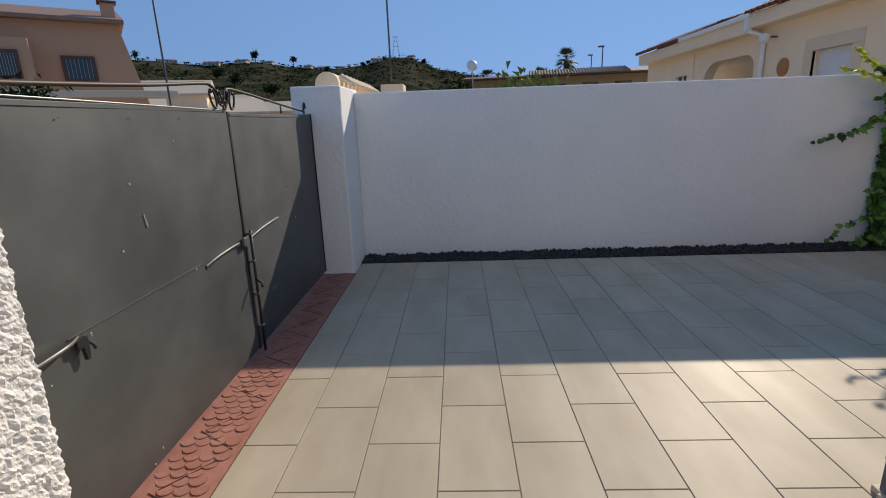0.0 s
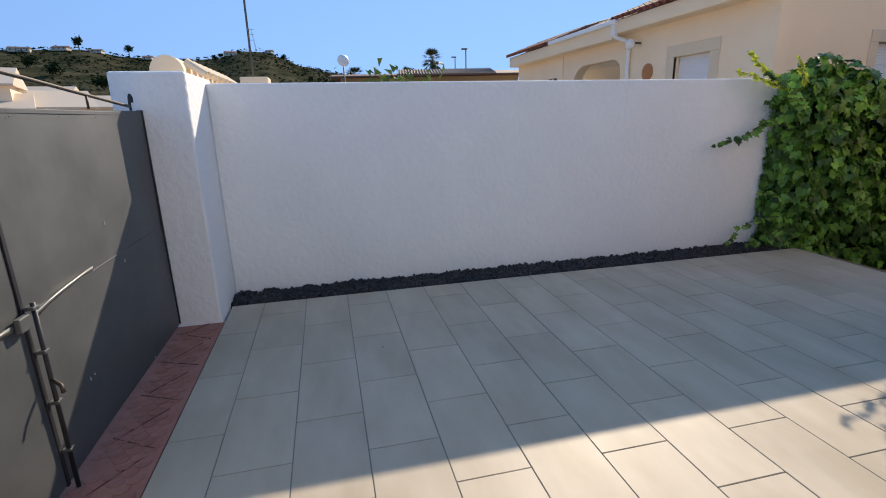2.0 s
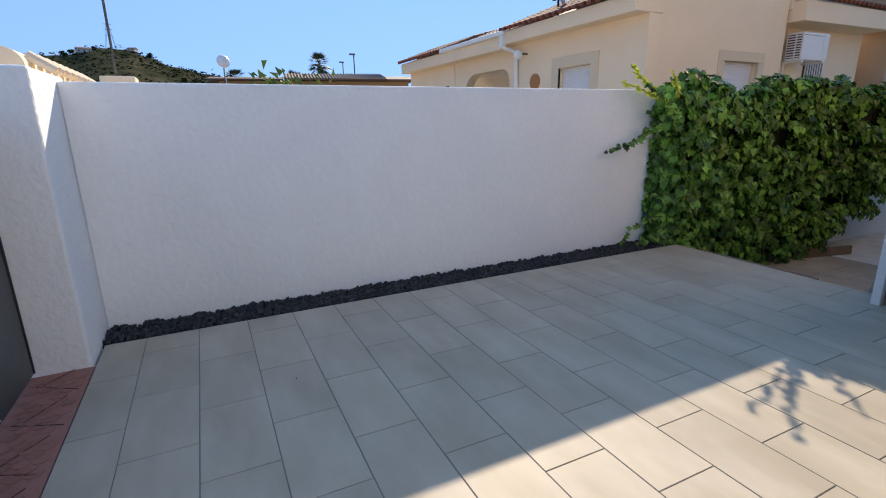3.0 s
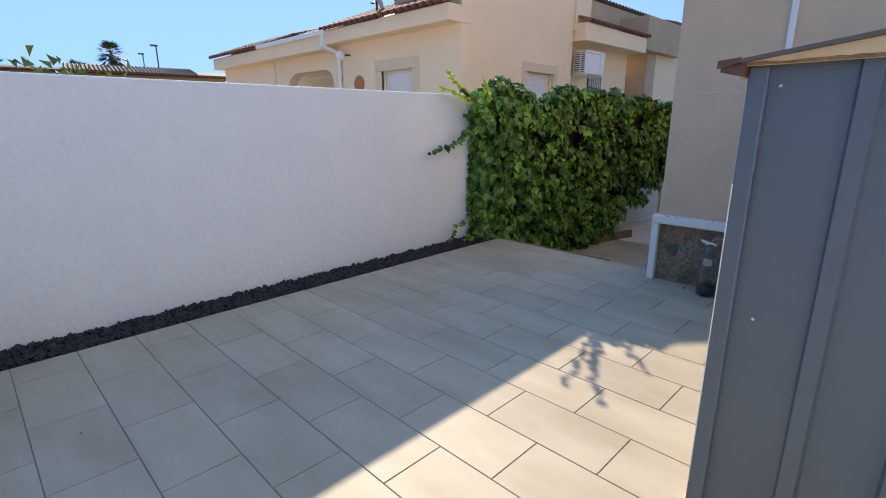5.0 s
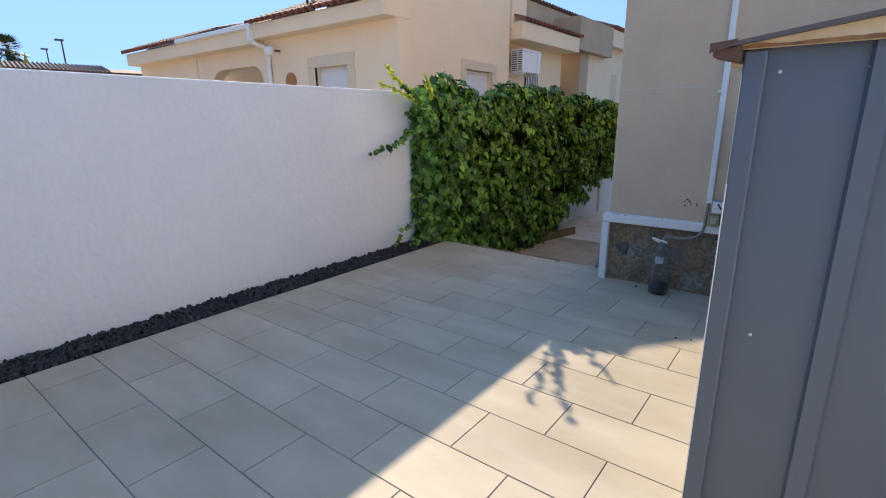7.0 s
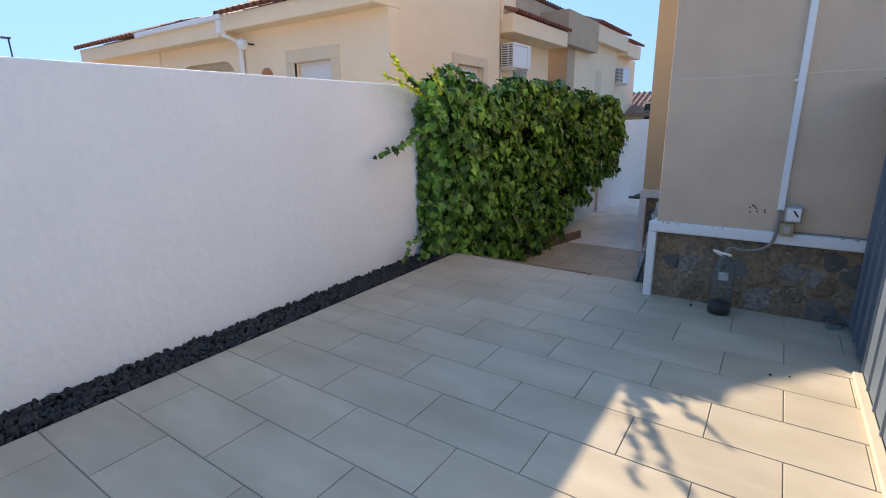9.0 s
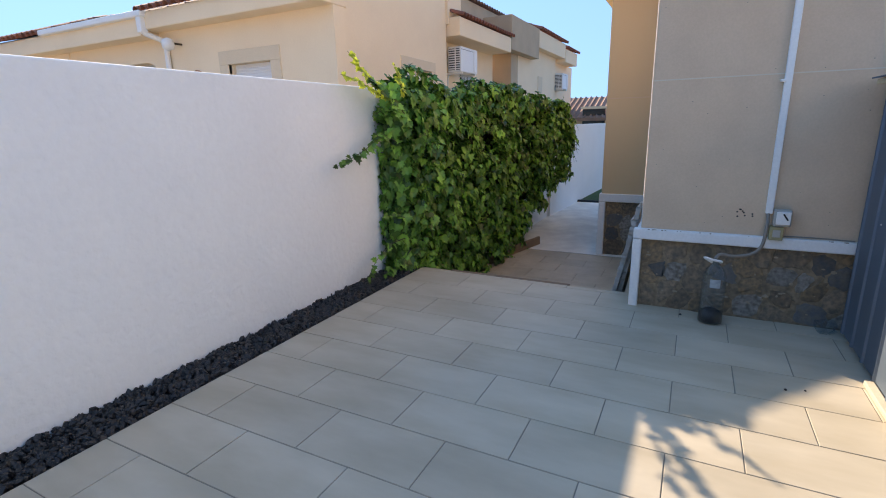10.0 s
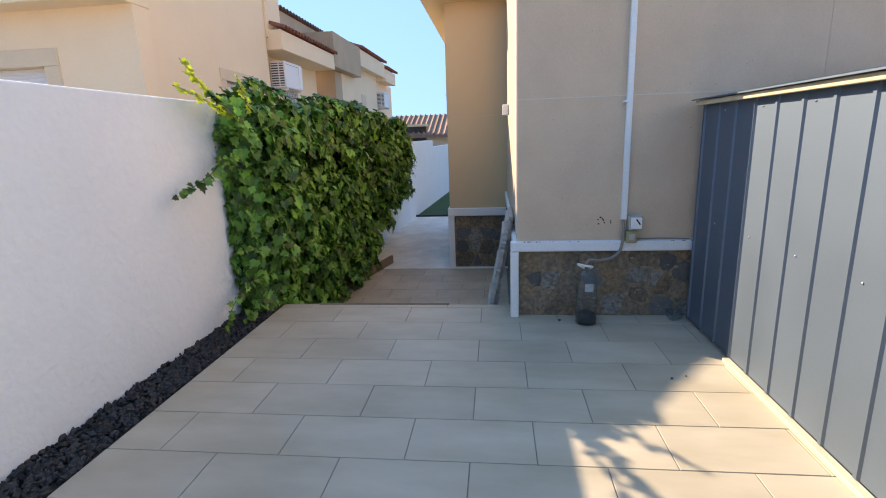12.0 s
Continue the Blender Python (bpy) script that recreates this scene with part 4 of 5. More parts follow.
# thinner leaves deep inside, over the top and at both ends
for k in range(4800):
    x = 4.38 + (END_X - 4.38) * rnd.random() ** 1.2
    top, bottom = ivy_top(x), ivy_bottom(x)
    z = bottom + (top - bottom) * rnd.random()
    kind = rnd.random()
    if kind < 0.45:
        if noise.noise(Vector((x * 2.4, z * 2.4, 7.7))) < -0.10:
            continue
        add_ivy_leaf(Vector((x, min(ivy_front(x, z) + 0.10 + 0.14 * rnd.random(), ivy_back(x) - 0.02), z)), Vector((0, -1, 0.4)), 0.7)
    elif kind < 0.80:
        y0 = ivy_front(x, top)
        add_ivy_leaf(Vector((x, y0 + (ivy_back(x) + 0.15 - y0) * rnd.random(), top + 0.05 * rnd.uniform(-1, 1) - 0.02)), Vector((0, -0.3, 1)), 0.6)
    elif kind < 0.88:
        z = 0.65 + 0.9 * rnd.random()
        xe = END_X - 0.25 * abs(z - 1.2) + 0.12 * rnd.uniform(-1, 1)
        add_ivy_leaf(Vector((xe, ivy_front(xe, z) + 0.25 * rnd.random(), z)), Vector((1, -0.6, 0.3)), 0.6)
    else:
        xe = 4.47 - 0.15 * math.exp(-((z - 1.42) / 0.30) ** 2) - 0.12 * math.exp(-((z - 0.38) / 0.13) ** 2) + 0.10 * noise.noise(Vector((z * 3.0, 2.0, 0))) + 0.25 * rnd.random()
        add_ivy_leaf(Vector((xe, 5.19 - 0.20 * rnd.random(), max(0.03, z))), Vector((-1, -0.6, 0.3)), 0.6)
crown = raw_mesh("crown", verts, faces, M_LEAF, ivy)
tagged(crown, "mass of lobed green ivy leaves", kind="stuff")
# core that closes the view; its near-black colour paints the shade between leaves
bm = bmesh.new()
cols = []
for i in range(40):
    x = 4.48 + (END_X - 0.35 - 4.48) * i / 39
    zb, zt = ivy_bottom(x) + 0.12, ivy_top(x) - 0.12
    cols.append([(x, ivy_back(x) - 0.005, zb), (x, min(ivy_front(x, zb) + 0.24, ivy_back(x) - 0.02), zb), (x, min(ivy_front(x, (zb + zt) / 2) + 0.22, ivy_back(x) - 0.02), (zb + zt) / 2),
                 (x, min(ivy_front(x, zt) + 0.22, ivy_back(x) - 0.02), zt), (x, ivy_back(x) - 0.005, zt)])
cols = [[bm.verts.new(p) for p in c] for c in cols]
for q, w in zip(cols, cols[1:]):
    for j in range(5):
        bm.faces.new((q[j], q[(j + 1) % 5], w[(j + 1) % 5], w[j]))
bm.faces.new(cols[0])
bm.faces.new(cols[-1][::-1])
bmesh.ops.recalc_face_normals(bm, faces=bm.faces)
part("inner_tangle", uneven(bm, 0.05, 6), M_CORE_SHADE, ivy, "inner core of the ivy, near-black for the shade between the leaves")


def sprig(points, count, size, material, seed, stem_r=0.005):
    """A trailing shoot with leaves along it."""
    r = random.Random(seed)
    pts = curve_points(points, 10)
    stem = tube("shoot", pts, [stem_r * (1 - 0.6 * i / len(pts)) for i in range(len(pts))], M_STEM, ivy, sides=6)
    vs, fs = [], []
    for k in range(count):
        p = pts[int((0.15 + 0.85 * k / count) * (len(pts) - 1))]
        d = Vector((r.uniform(-1, 1), r.uniform(-0.8, 0.1), r.uniform(-0.9, 0.5))).normalized()
        nrm = (Vector((r.uniform(-0.4, 0.2), -0.8, 0.6)) + 0.4 * Vector((r.uniform(-1, 1), r.uniform(-1, 1), r.uniform(-1, 1)))).normalized()
        yv = (d - nrm * d.dot(nrm)).normalized()
        m = Matrix((yv.cross(nrm), yv, nrm)).transposed()
        s = size * r.uniform(0.7, 1.2) * (1 - 0.35 * k / count)
        v, f = ivy_leaf_shape(s)
        n0 = len(vs)
        vs += [tuple(m @ q + p + yv * s * 0.4) for q in v]
        fs += [tuple(n0 + i for i in t) for t in f]
    raw_mesh("shoot_leaves", vs, fs, material, stem)
    return stem


sprig([(4.45, 5.05, 1.60), (4.25, 5.05, 1.72), (4.05, 5.08, 1.86), (3.87, 5.08, 1.99)], 34, 0.075, M_SHOOT, 1)
sprig([(4.42, 5.05, 1.62), (4.15, 5.05, 1.70), (3.95, 5.06, 1.77), (3.76, 5.08, 1.81)], 26, 0.07, M_SHOOT, 2)
sprig([(4.50, 4.95, 1.66), (4.40, 4.95, 1.80), (4.36, 4.96, 1.93)], 20, 0.07, M_SHOOT, 3)
sprig([(4.52, 4.95, 1.45), (4.30, 5.0, 1.55), (4.12, 5.05, 1.50)], 24, 0.085, M_LEAF, 4)
sprig([(4.45, 5.0, 1.25), (4.22, 5.05, 1.33), (4.02, 5.07, 1.22), (3.80, 5.08, 1.15), (3.60, 5.08, 1.10)], 26, 0.085, M_LEAF, 5)
sprig([(4.50, 4.95, 1.50), (4.32, 5.0, 1.66), (4.18, 5.03, 1.74), (4.08, 5.05, 1.80)], 26, 0.085, M_LEAF, 8)
sprig([(4.45, 4.95, 0.55), (4.30, 4.98, 0.60), (4.20, 5.02, 0.62)], 9, 0.075, M_LEAF, 6)
sprig([(4.50, 4.95, 0.24), (4.38, 4.98, 0.15), (4.24, 5.0, 0.10), (4.10, 5.03, 0.07)], 16, 0.085, M_LEAF, 7)
sprig([(4.42, 4.97, 0.36), (4.20, 5.0, 0.34), (4.02, 5.02, 0.25), (3.91, 5.03, 0.14), (3.86, 5.03, 0.09)], 15, 0.075, M_LEAF, 10)
sprig([(4.60, 4.95, 0.30), (4.46, 4.98, 0.36), (4.34, 5.02, 0.33)], 14, 0.085, M_LEAF, 9)
for k in range(10):
    r = random.Random(300 + k)
    x = 6.2 + 1.6 * r.random()
    y = ivy_front(x, -0.4) + 0.05
    sprig([(x, y, LOW + 0.12), (x - 0.03, y - 0.06, LOW + 0.06), (x + r.uniform(-0.08, 0.05), y - 0.12 - 0.08 * r.random(), LOW + 0.008)], 9, 0.075, M_LEAF, 320 + k, 0.003)
for k in range(14):
    r = random.Random(50 + k)
    x = 4.8 + 5.5 * r.random()
    z = ivy_top(x) - 0.05
    y = ivy_front(x, z) + 0.25 * r.random()
    sprig([(x, y, z), (x + r.uniform(-0.08, 0.08), y, z + 0.09), (x + r.uniform(-0.14, 0.14), y - 0.03, z + r.uniform(0.12, 0.22))], 6, 0.055, M_LEAF, 100 + k, 0.003)
for k in range(12):
    r = random.Random(80 + k)
    z = 0.75 + 0.8 * r.random()
    x = END_X - 0.45
    y = ivy_front(x, z) + 0.1 * r.random()
    sprig([(x, y, z), (x + 0.15, y - 0.06, z + r.uniform(-0.1, 0.1)), (x + 0.35, y - 0.14, z + r.uniform(-0.25, 0.05))], 8, 0.065, M_LEAF, 200 + k, 0.003)
lv, lf = ivy_leaf_shape(1.0)
leaf_mesh = bpy.data.meshes.new("leaf")
leaf_mesh.from_pydata([tuple(v) for v in lv], [], lf)
leaf_mesh.materials.append(M_LEAF_ONE)
for m, p, s in singles:
    ob = new("ivy_leaf", leaf_mesh)
    ob.parent = ivy
    ob.matrix_local = Matrix.Translation(p) @ m.to_4x4() @ Matrix.Diagonal((s, s, s, 1))
tagged(part("planter_board", uneven(box(0, -0.02, 0, 0.95, 0.02, 0.13, 0.01, Matrix.Translation((7.20, 4.93, LOW)) @ Matrix.Rotation(radians(-14), 4, "Z")), 0.008, 9), M_WOOD), "weathered brown planter board under the ivy", "board")
tagged(part("drain_cover", box(4.6875, 3.45, -0.012, 4.728, 4.62, 0.002, 0.003), M_WOOD), "dark brown strip along the terrace edge", "strip")

# curved roof tiles
def pantile_run(bm, p0, p1, r, along, length, count):
    """A row of half-round tiles from p0 to p1, each lying along the vector 'along'."""
    p0, p1, along = Vector(p0), Vector(p1), Vector(along).normalized()
    for k in range(count):
        c = p0 + (p1 - p0) * ((k + 0.5) / count)
        side = (p1 - p0).normalized()
        up = side.cross(along).normalized()
        if up.z < 0:
            up = -up
        rings = []
        for e in (0, 1):
            q = c + along * length * e
            rr = r * (1.0 if e == 0 else 0.85)
            ring = []
            for j in range(7):
                a = math.pi * j / 6
                ring.append((bm.verts.new(q + side * rr * math.cos(a) + up * rr * math.sin(a)), bm.verts.new(q + side * rr * 0.8 * math.cos(a) + up * rr * 0.8 * math.sin(a))))
            rings.append(ring)
        for j in range(6):
            bm.faces.new((rings[0][j][0], rings[0][j + 1][0], rings[1][j + 1][0], rings[1][j][0]))
            bm.faces.new((rings[0][j][0], rings[0][j][1], rings[0][j + 1][1], rings[0][j + 1][0]))
            bm.faces.new((rings[0][j + 1][1], rings[0][j][1], rings[1][j][1], rings[1][j + 1][1]))
    return bm


def pantile_slope(x_or_y, lo, hi, n, rows, start, step, r, length):
    """Several rows of tiles up a slope. x_or_y: the axis along which a row runs."""
    bm = bmesh.new()
    s, d = Vector(start), Vector(step)
    for k in range(rows):
        q = s + d * k
        if x_or_y == "x":
            pantile_run(bm, (lo, q.y, q.z), (hi, q.y, q.z), r, d, length, n)
        else:
            pantile_run(bm, (q.x, lo, q.z), (q.x, hi, q.z), r, d, length, n)
    return bm


def pantile_roof(parent, axis, lo, hi, n, rows, start, step, rad, length, material=None):
    """The eave row tile by tile, the rows behind it joined."""
    material = material or M_PANTILE
    s0, d = Vector(start), Vector(step)
    pitch = (hi - lo) / n
    bm = bmesh.new()
    if axis == "x":
        pantile_run(bm, (0, 0, 0), (pitch, 0, 0), rad, d, length, 1)
    else:
        pantile_run(bm, (0, 0, 0), (0, pitch, 0), rad, d, length, 1)
    me = bpy.data.meshes.new("roof_tile")
    bm.to_mesh(me)
    bm.free()
    me.materials.append(material)
    for k in range(n):
        ob = new("roof_tile", me)
        ob.parent = parent
        ob.location = (lo + pitch * k, s0.y, s0.z) if axis == "x" else (s0.x, lo + pitch * k, s0.z)
    if rows > 1:
        rest = part("roof_slope", pantile_slope(axis, lo, hi, n, rows - 1, s0 + d, step, rad, length), material, parent, "rows of curved roof tiles")
        tagged(rest, kind="stuff")


def window_unit(parent, axis, plane, a0, a1, z0, z1, surround=0.17, depth=0.12, slats=True):
    """A tan surround with a white roller shutter set back in the wall. Faces -x or -y."""
    def place(u0, u1, w0, w1, d0, d1):
        if axis == "x":
            return box(plane + d0, u0, w0, plane + d1, u1, w1, 0.006)
        return box(u0, plane + d0, w0, u1, plane + d1, w1, 0.006)
    w = part("window", place(a0 + 0.002, a1 - 0.002, z0, z1 - 0.002, depth, depth + 0.03), M_SHUTTER, parent, "white roller shutter")
    part("surround", place(a0 - surround, a1 + surround, z1, z1 + surround, -0.02, 0.05), M_TAN, w, "tan rendered surround")
    part("surround", place(a0 - surround, a0, z0 - 0.1, z1 - 0.002, -0.02, 0.05), M_TAN, w)
    part("surround", place(a1, a1 + surround, z0 - 0.1, z1 - 0.002, -0.02, 0.05), M_TAN, w)
    if slats:
        z = z0 + 0.03
        while z < z1 - 0.03:
            part("slat", place(a0 + 0.01, a1 - 0.01, z, z + 0.036, depth - 0.008, depth + 0.002), M_SHUTTER, w)
            z += 0.045
    return w


def air_conditioner(x0, x1, y_wall, z0, z1):
    """An outdoor unit on a bracket: louvres on its end, a fan grille in front."""
    ac = empty("air_conditioner", "white outdoor air-conditioning unit on a wall bracket", "air conditioner", group="air conditioners")
    y0 = y_wall - 0.42
    body = part("casing", box(x0, y0, z0, x1, y_wall - 0.10, z1, 0.015), M_AC, ac)
    # near-black panel: the shade between the louvres is put into its colour
    part("louvre_panel", box(x0 - 0.006, y0 + 0.03, z0 + 0.04, x0 + 0.002, y_wall - 0.13, z1 - 0.04), M_ACDARK, ac, "dark louvred end")
    k = z0 + 0.055
    while k < z1 - 0.06:
        part("louvre", box(x0 - 0.016, y0 + 0.03, k, x0 - 0.004, y_wall - 0.13, k + 0.022), M_AC, ac)
        k += 0.048
    part("post", box(x0 - 0.018, y0 + 0.12, z0 + 0.04, x0 - 0.003, y0 + 0.14, z1 - 0.04), M_AC, ac)
    part("cover", box(x1 - 0.20, y0 - 0.012, z0 + 0.03, x1 - 0.02, y0 + 0.01, z1 - 0.03, 0.006), M_AC, ac, "white service cover")
    part("seam", box(x0 + 0.02, y0 - 0.004, z1 - 0.06, x1 - 0.22, y0 + 0.002, z1 - 0.054), M_ACDARK, ac)
    part("bracket", box(x0 + 0.05, y0, z0 - 0.04, x0 + 0.09, y_wall, z0 - 0.002), M_AC, ac)
    part("bracket", box(x1 - 0.12, y0, z0 - 0.04, x1 - 0.08, y_wall, z0 - 0.002), M_AC, ac)
    tube("pipe", curve_points([(x0 + 0.15, y_wall - 0.1, z0 - 0.02), (x0 + 0.12, y_wall - 0.04, z0 - 0.1), (x0 + 0.10, y_wall - 0.03, z0 - 0.7)], 5), 0.02, M_AC, ac, sides=8)
    return ac


# the neighbour's bungalow
nb = empty("neighbour_house", "cream rendered bungalow with red roof tiles and tan window surrounds", "house")
FX = 6.40
part("wall", wall_with_hole("x", FX, 0.25, 7.20, 10.95, -0.2, 3.05, [(8.46, 9.38, 1.2, 2.42)]), M_CREAM, nb, "cream front wall")
part("wall", wall_with_hole("x", FX, 0.25, 10.95, 17.1, -0.2, 3.05, [(11.13, 13.35, 1.0, 2.60), (14.25, 14.95, 1.9, 2.42)]), M_CREAM, nb, "cream porch wall with a rounded opening")
window_unit(nb, "x", FX, 8.46, 9.38, 1.2, 2.42, 0.205)
# the rounded head of the porch opening
for y_in, sgn, r_in in ((11.13, 1, 0.34), (13.35, -1, 0.62)):
    pts = [(y_in, 2.605), (y_in, 2.598 - r_in)] + [(y_in + sgn * r_in * (1 - math.cos(a)), 2.598 - r_in * (1 - math.sin(a))) for a in [math.pi / 2 * k / 10 for k in range(1, 11)]] + [(y_in + sgn * r_in, 2.605)]
    part("arch_corner", add_prism(bmesh.new(), pts, lambda a, b, c: (FX + 0.002 if c == 0 else FX + 0.248, a, b)), M_CREAM, nb)
part("porch_back", box(FX + 1.6, 10.95, -0.2, FX + 1.75, 17.1, 3.05), M_WHITE, nb)
part("porch_ceiling", box(FX + 0.25, 10.95, 2.70, FX + 1.6, 17.1, 2.80), M_WHITE, nb)
part("porch_window", box(FX + 1.58, 11.3, 0.9, FX + 1.598, 12.0, 2.45, 0.004), M_PANE, nb, "dark porch window")
part("small_window", box(FX + 0.08, 14.252, 1.902, FX + 0.10, 14.948, 2.418), M_PANE, nb, "small white-framed window")
for y in (14.25, 14.585, 14.92):
    part("small_window_frame", box(FX + 0.03, y + 0.003, 1.903, FX + 0.079, y + 0.028, 2.417), M_SHUTTER, nb)
part("fascia", box(FX - 0.32, 7.19, 3.05, FX + 0.3, 11.0, 3.32, 0.015), M_CREAM, nb, "deep cream fascia")
part("fascia", box(FX - 0.33, 11.003, 2.96, FX + 0.3, 17.1, 3.262, 0.015), M_CREAM, nb, "cream fascia of the porch")
part("gutter", box(FX - 0.42, 10.82, 3.235, FX - 0.28, 14.02, 3.335, 0.02), M_PVC, nb, "white gutter")
tube("downpipe", curve_points([(FX - 0.34, 10.92, 3.30), (FX - 0.34, 10.92, 3.02), (FX - 0.06, 10.80, 2.86), (FX - 0.05, 10.80, 2.5), (FX - 0.05, 10.80, 0.0)], 6), 0.045, M_PVC, nb, "white downpipe")
part("gutter_outlet", box(FX - 0.40, 10.86, 3.0, FX - 0.28, 10.98, 3.28, 0.015), M_PVC, nb)
lampb = part("wall_lamp_arm", box(FX - 0.22, 10.44, 2.80, FX, 10.47, 2.83, 0.005), M_IRON, nb)
part("lamp_globe", lathe([(0.02, -0.10), (0.085, -0.07), (0.10, 0.0), (0.085, 0.07), (0.02, 0.10)], 16, (FX - 0.22, 10.50, 2.80)), M_PVC, nb, "round white wall lamp", smooth=True)
plaque = part("sun_plaque", lathe([(0.17, 0), (0.17, 0.02), (0.12, 0.035)], 20), mat("orange_ceramic", (0.45, 0.17, 0.05), 0.5, var=0.25, scale=14), nb, "round orange ceramic wall plaque", smooth=False)
plaque.matrix_local = pose(FX - 0.002, 10.15, 2.22, 0, -90, 0)
pantile_roof(nb, "y", 7.20, 11.0, 20, 5, (FX - 0.40, 0, 3.31), (0.36, 0, 0.138), 0.085, 0.40)
pantile_roof(nb, "y", 14.03, 17.15, 16, 4, (FX - 0.42, 0, 3.26), (0.36, 0, 0.13), 0.095, 0.40)
pantile_roof(nb, "y", 11.0, 14.02, 16, 4, (FX - 0.02, 0, 3.33), (0.36, 0, 0.13), 0.095, 0.40)
part("roof_deck", add_prism(bmesh.new(), [(FX - 0.26, 3.27), (10.5, 4.72), (10.5, 4.6), (FX - 0.26, 3.264)], lambda a, b, c: (a, 7.3 if c == 0 else 17.05, b)), M_PANDARK, nb)
part("pilaster", box(FX - 0.03, 13.86, -0.2, FX - 0.002, 14.02, 2.957, 0.006), M_CREAM, nb)
for y0, y1, xr, zr in ((14.0, 15.6, 7.2, 3.62), (15.3, 17.05, 6.62, 3.40)):
    part("roof_upstand", box(xr, y0, 3.2, xr + 0.7, y1, zr + 0.06, 0.01), M_BAND, nb, "white upstand on the roof")
    pantile_roof(nb, "y", y0 - 0.05, y1 + 0.05, int((y1 - y0) / 0.19), 2, (xr - 0.08, 0, zr + 0.06), (0.36, 0, 0.10), 0.09, 0.40, M_PANDARK)
# gable end towards the passage
GABLE = Matrix.Translation((FX, 7.20, 0)) @ Matrix.Rotation(radians(3.6), 4, "Z") @ Matrix.Translation((-FX, -7.20, 0))
part("wall", wall_with_hole("y", 7.20, 0.25, FX + 0.02, 10.40, -0.3, 3.38, [(8.50, 9.60, 1.35, 2.42)]), M_CREAM, nb, "cream gable wall").matrix_local = GABLE
part("wall", add_prism(bmesh.new(), [(FX + 0.02, 3.38), (10.40, 3.38), (10.40, 4.95), (FX + 0.02, 3.42)], lambda a, b, c: (a, 7.20 if c == 0 else 7.45, b)), M_CREAM, nb, "cream gable head").matrix_local = GABLE
window_unit(nb, "y", 7.20, 8.50, 9.60, 1.35, 2.42, 0.18).matrix_local = GABLE
part("pier", box(10.40, 7.40, 3.42, 11.05, 8.1, 4.95, 0.01), M_CREAM, nb, "cream pier head")
part("wall", box(10.40, 7.78, -0.3, 13.90, 8.05, 3.45), M_CREAM, nb, "cream recessed wall")
part("fascia", box(10.44, 7.15, 3.19, 13.65, 8.0, 3.56, 0.015), M_CREAM, nb, "cream fascia over the recess")
pantile_roof(nb, "x", 10.46, 13.75, 20, 2, (0, 7.09, 3.575), (0, 0.36, 0.12), 0.075, 0.40)
part("grille", box(11.75, 7.75, 2.05, 12.45, 7.775, 2.80), M_PANE, nb, "barred window")
for k in range(8):
    part("bar", box(11.77 + 0.09 * k, 7.725, 2.0, 11.79 + 0.09 * k, 7.748, 2.83), M_PVC, nb)
# gable, block and return take the darker render that has shade in it
part("party_wall", box(11.06, 7.95, 3.60, 16.6, 8.2, 4.38, 0.01), M_GREYWALL, nb, "weathered gable wall above the tiles, its shade in the grey-beige")
pantile_roof(nb, "x", 11.06, 16.6, 30, 1, (0, 7.86, 4.39), (0, 1, 0.05), 0.075, 0.4, M_PANDARK)
part("side_wall", box(13.653, 7.14, 3.28, 16.20, 8.0, 4.14, 0.01), M_GREYWALL, nb, "weathered block over the return, its shade in the grey-beige")
part("wall", box(14.35, 7.40, -0.3, 14.95, 8.1, 3.278), M_GREYWALL, nb, "return wall, its shade put into the grey-beige")
part("wall", box(14.952, 7.40, -0.3, 19.2, 8.1, 3.62), M_CREAM, nb, "cream wall of the next bay")
part("fascia", box(16.22, 7.14, 3.62, 19.6, 7.95, 4.12, 0.015), M_CREAM, nb, "cream fascia of the next bay")
pantile_roof(nb, "x", 16.2, 19.7, 18, 2, (0, 7.07, 4.14), (0, 0.36, 0.12), 0.085, 0.40)
part("bay_window", box(17.0, 7.385, 2.0, 17.5, 7.402, 2.85), M_TAN, nb, "narrow tan window")
part("wall", box(19.202, 7.55, -0.3, 22.5, 8.2, 3.55), M_CREAM, nb, "cream wall further on")
part("fascia", box(19.7, 7.15, 3.52, 21.6, 7.9, 3.98, 0.015), M_CREAM, nb)
pantile_roof(nb, "x", 19.7, 21.8, 11, 2, (0, 7.08, 4.0), (0, 0.36, 0.12), 0.085, 0.40)
part("core", box(7.0, 8.4, -0.2, 22.0, 10.9, 3.2), M_CREAM, nb)
air_conditioner(10.66, 11.55, 7.66, 2.50, 3.02)
air_conditioner(19.25, 20.05, 7.55, 2.55, 3.10)
dish = empty("satellite_dish", "pale round satellite dish on the roof", "satellite dish", group="satellite dishes")
dpan = part("dish_pan", lathe([(0.01, 0.10), (0.20, 0.06), (0.34, 0.0), (0.35, 0.0), (0.35, -0.012), (0.2, 0.04), (0.01, 0.085)], 24), mat("dish_pinkish_grey", (0.52, 0.42, 0.36), 0.6), dish, smooth=True)
dpan.matrix_local = pose(6.75, 9.95, 3.95, 60, 0, 40)
tube("dish_arm", [(6.75, 9.95, 3.9), (6.55, 9.75, 3.75), (6.40, 9.65, 3.72)], 0.015, M_IRON, dish, sides=6)
tube("dish_post", [(6.8, 9.98, 3.3), (6.8, 9.98, 3.95)], 0.025, M_IRON, dish, sides=6)
tagged(part("roof_box", box(6.95, 8.4, 3.35, 8.0, 9.6, 4.15, 0.02), M_GREYWALL), "grey rendered chimney block on the roof", "chimney")


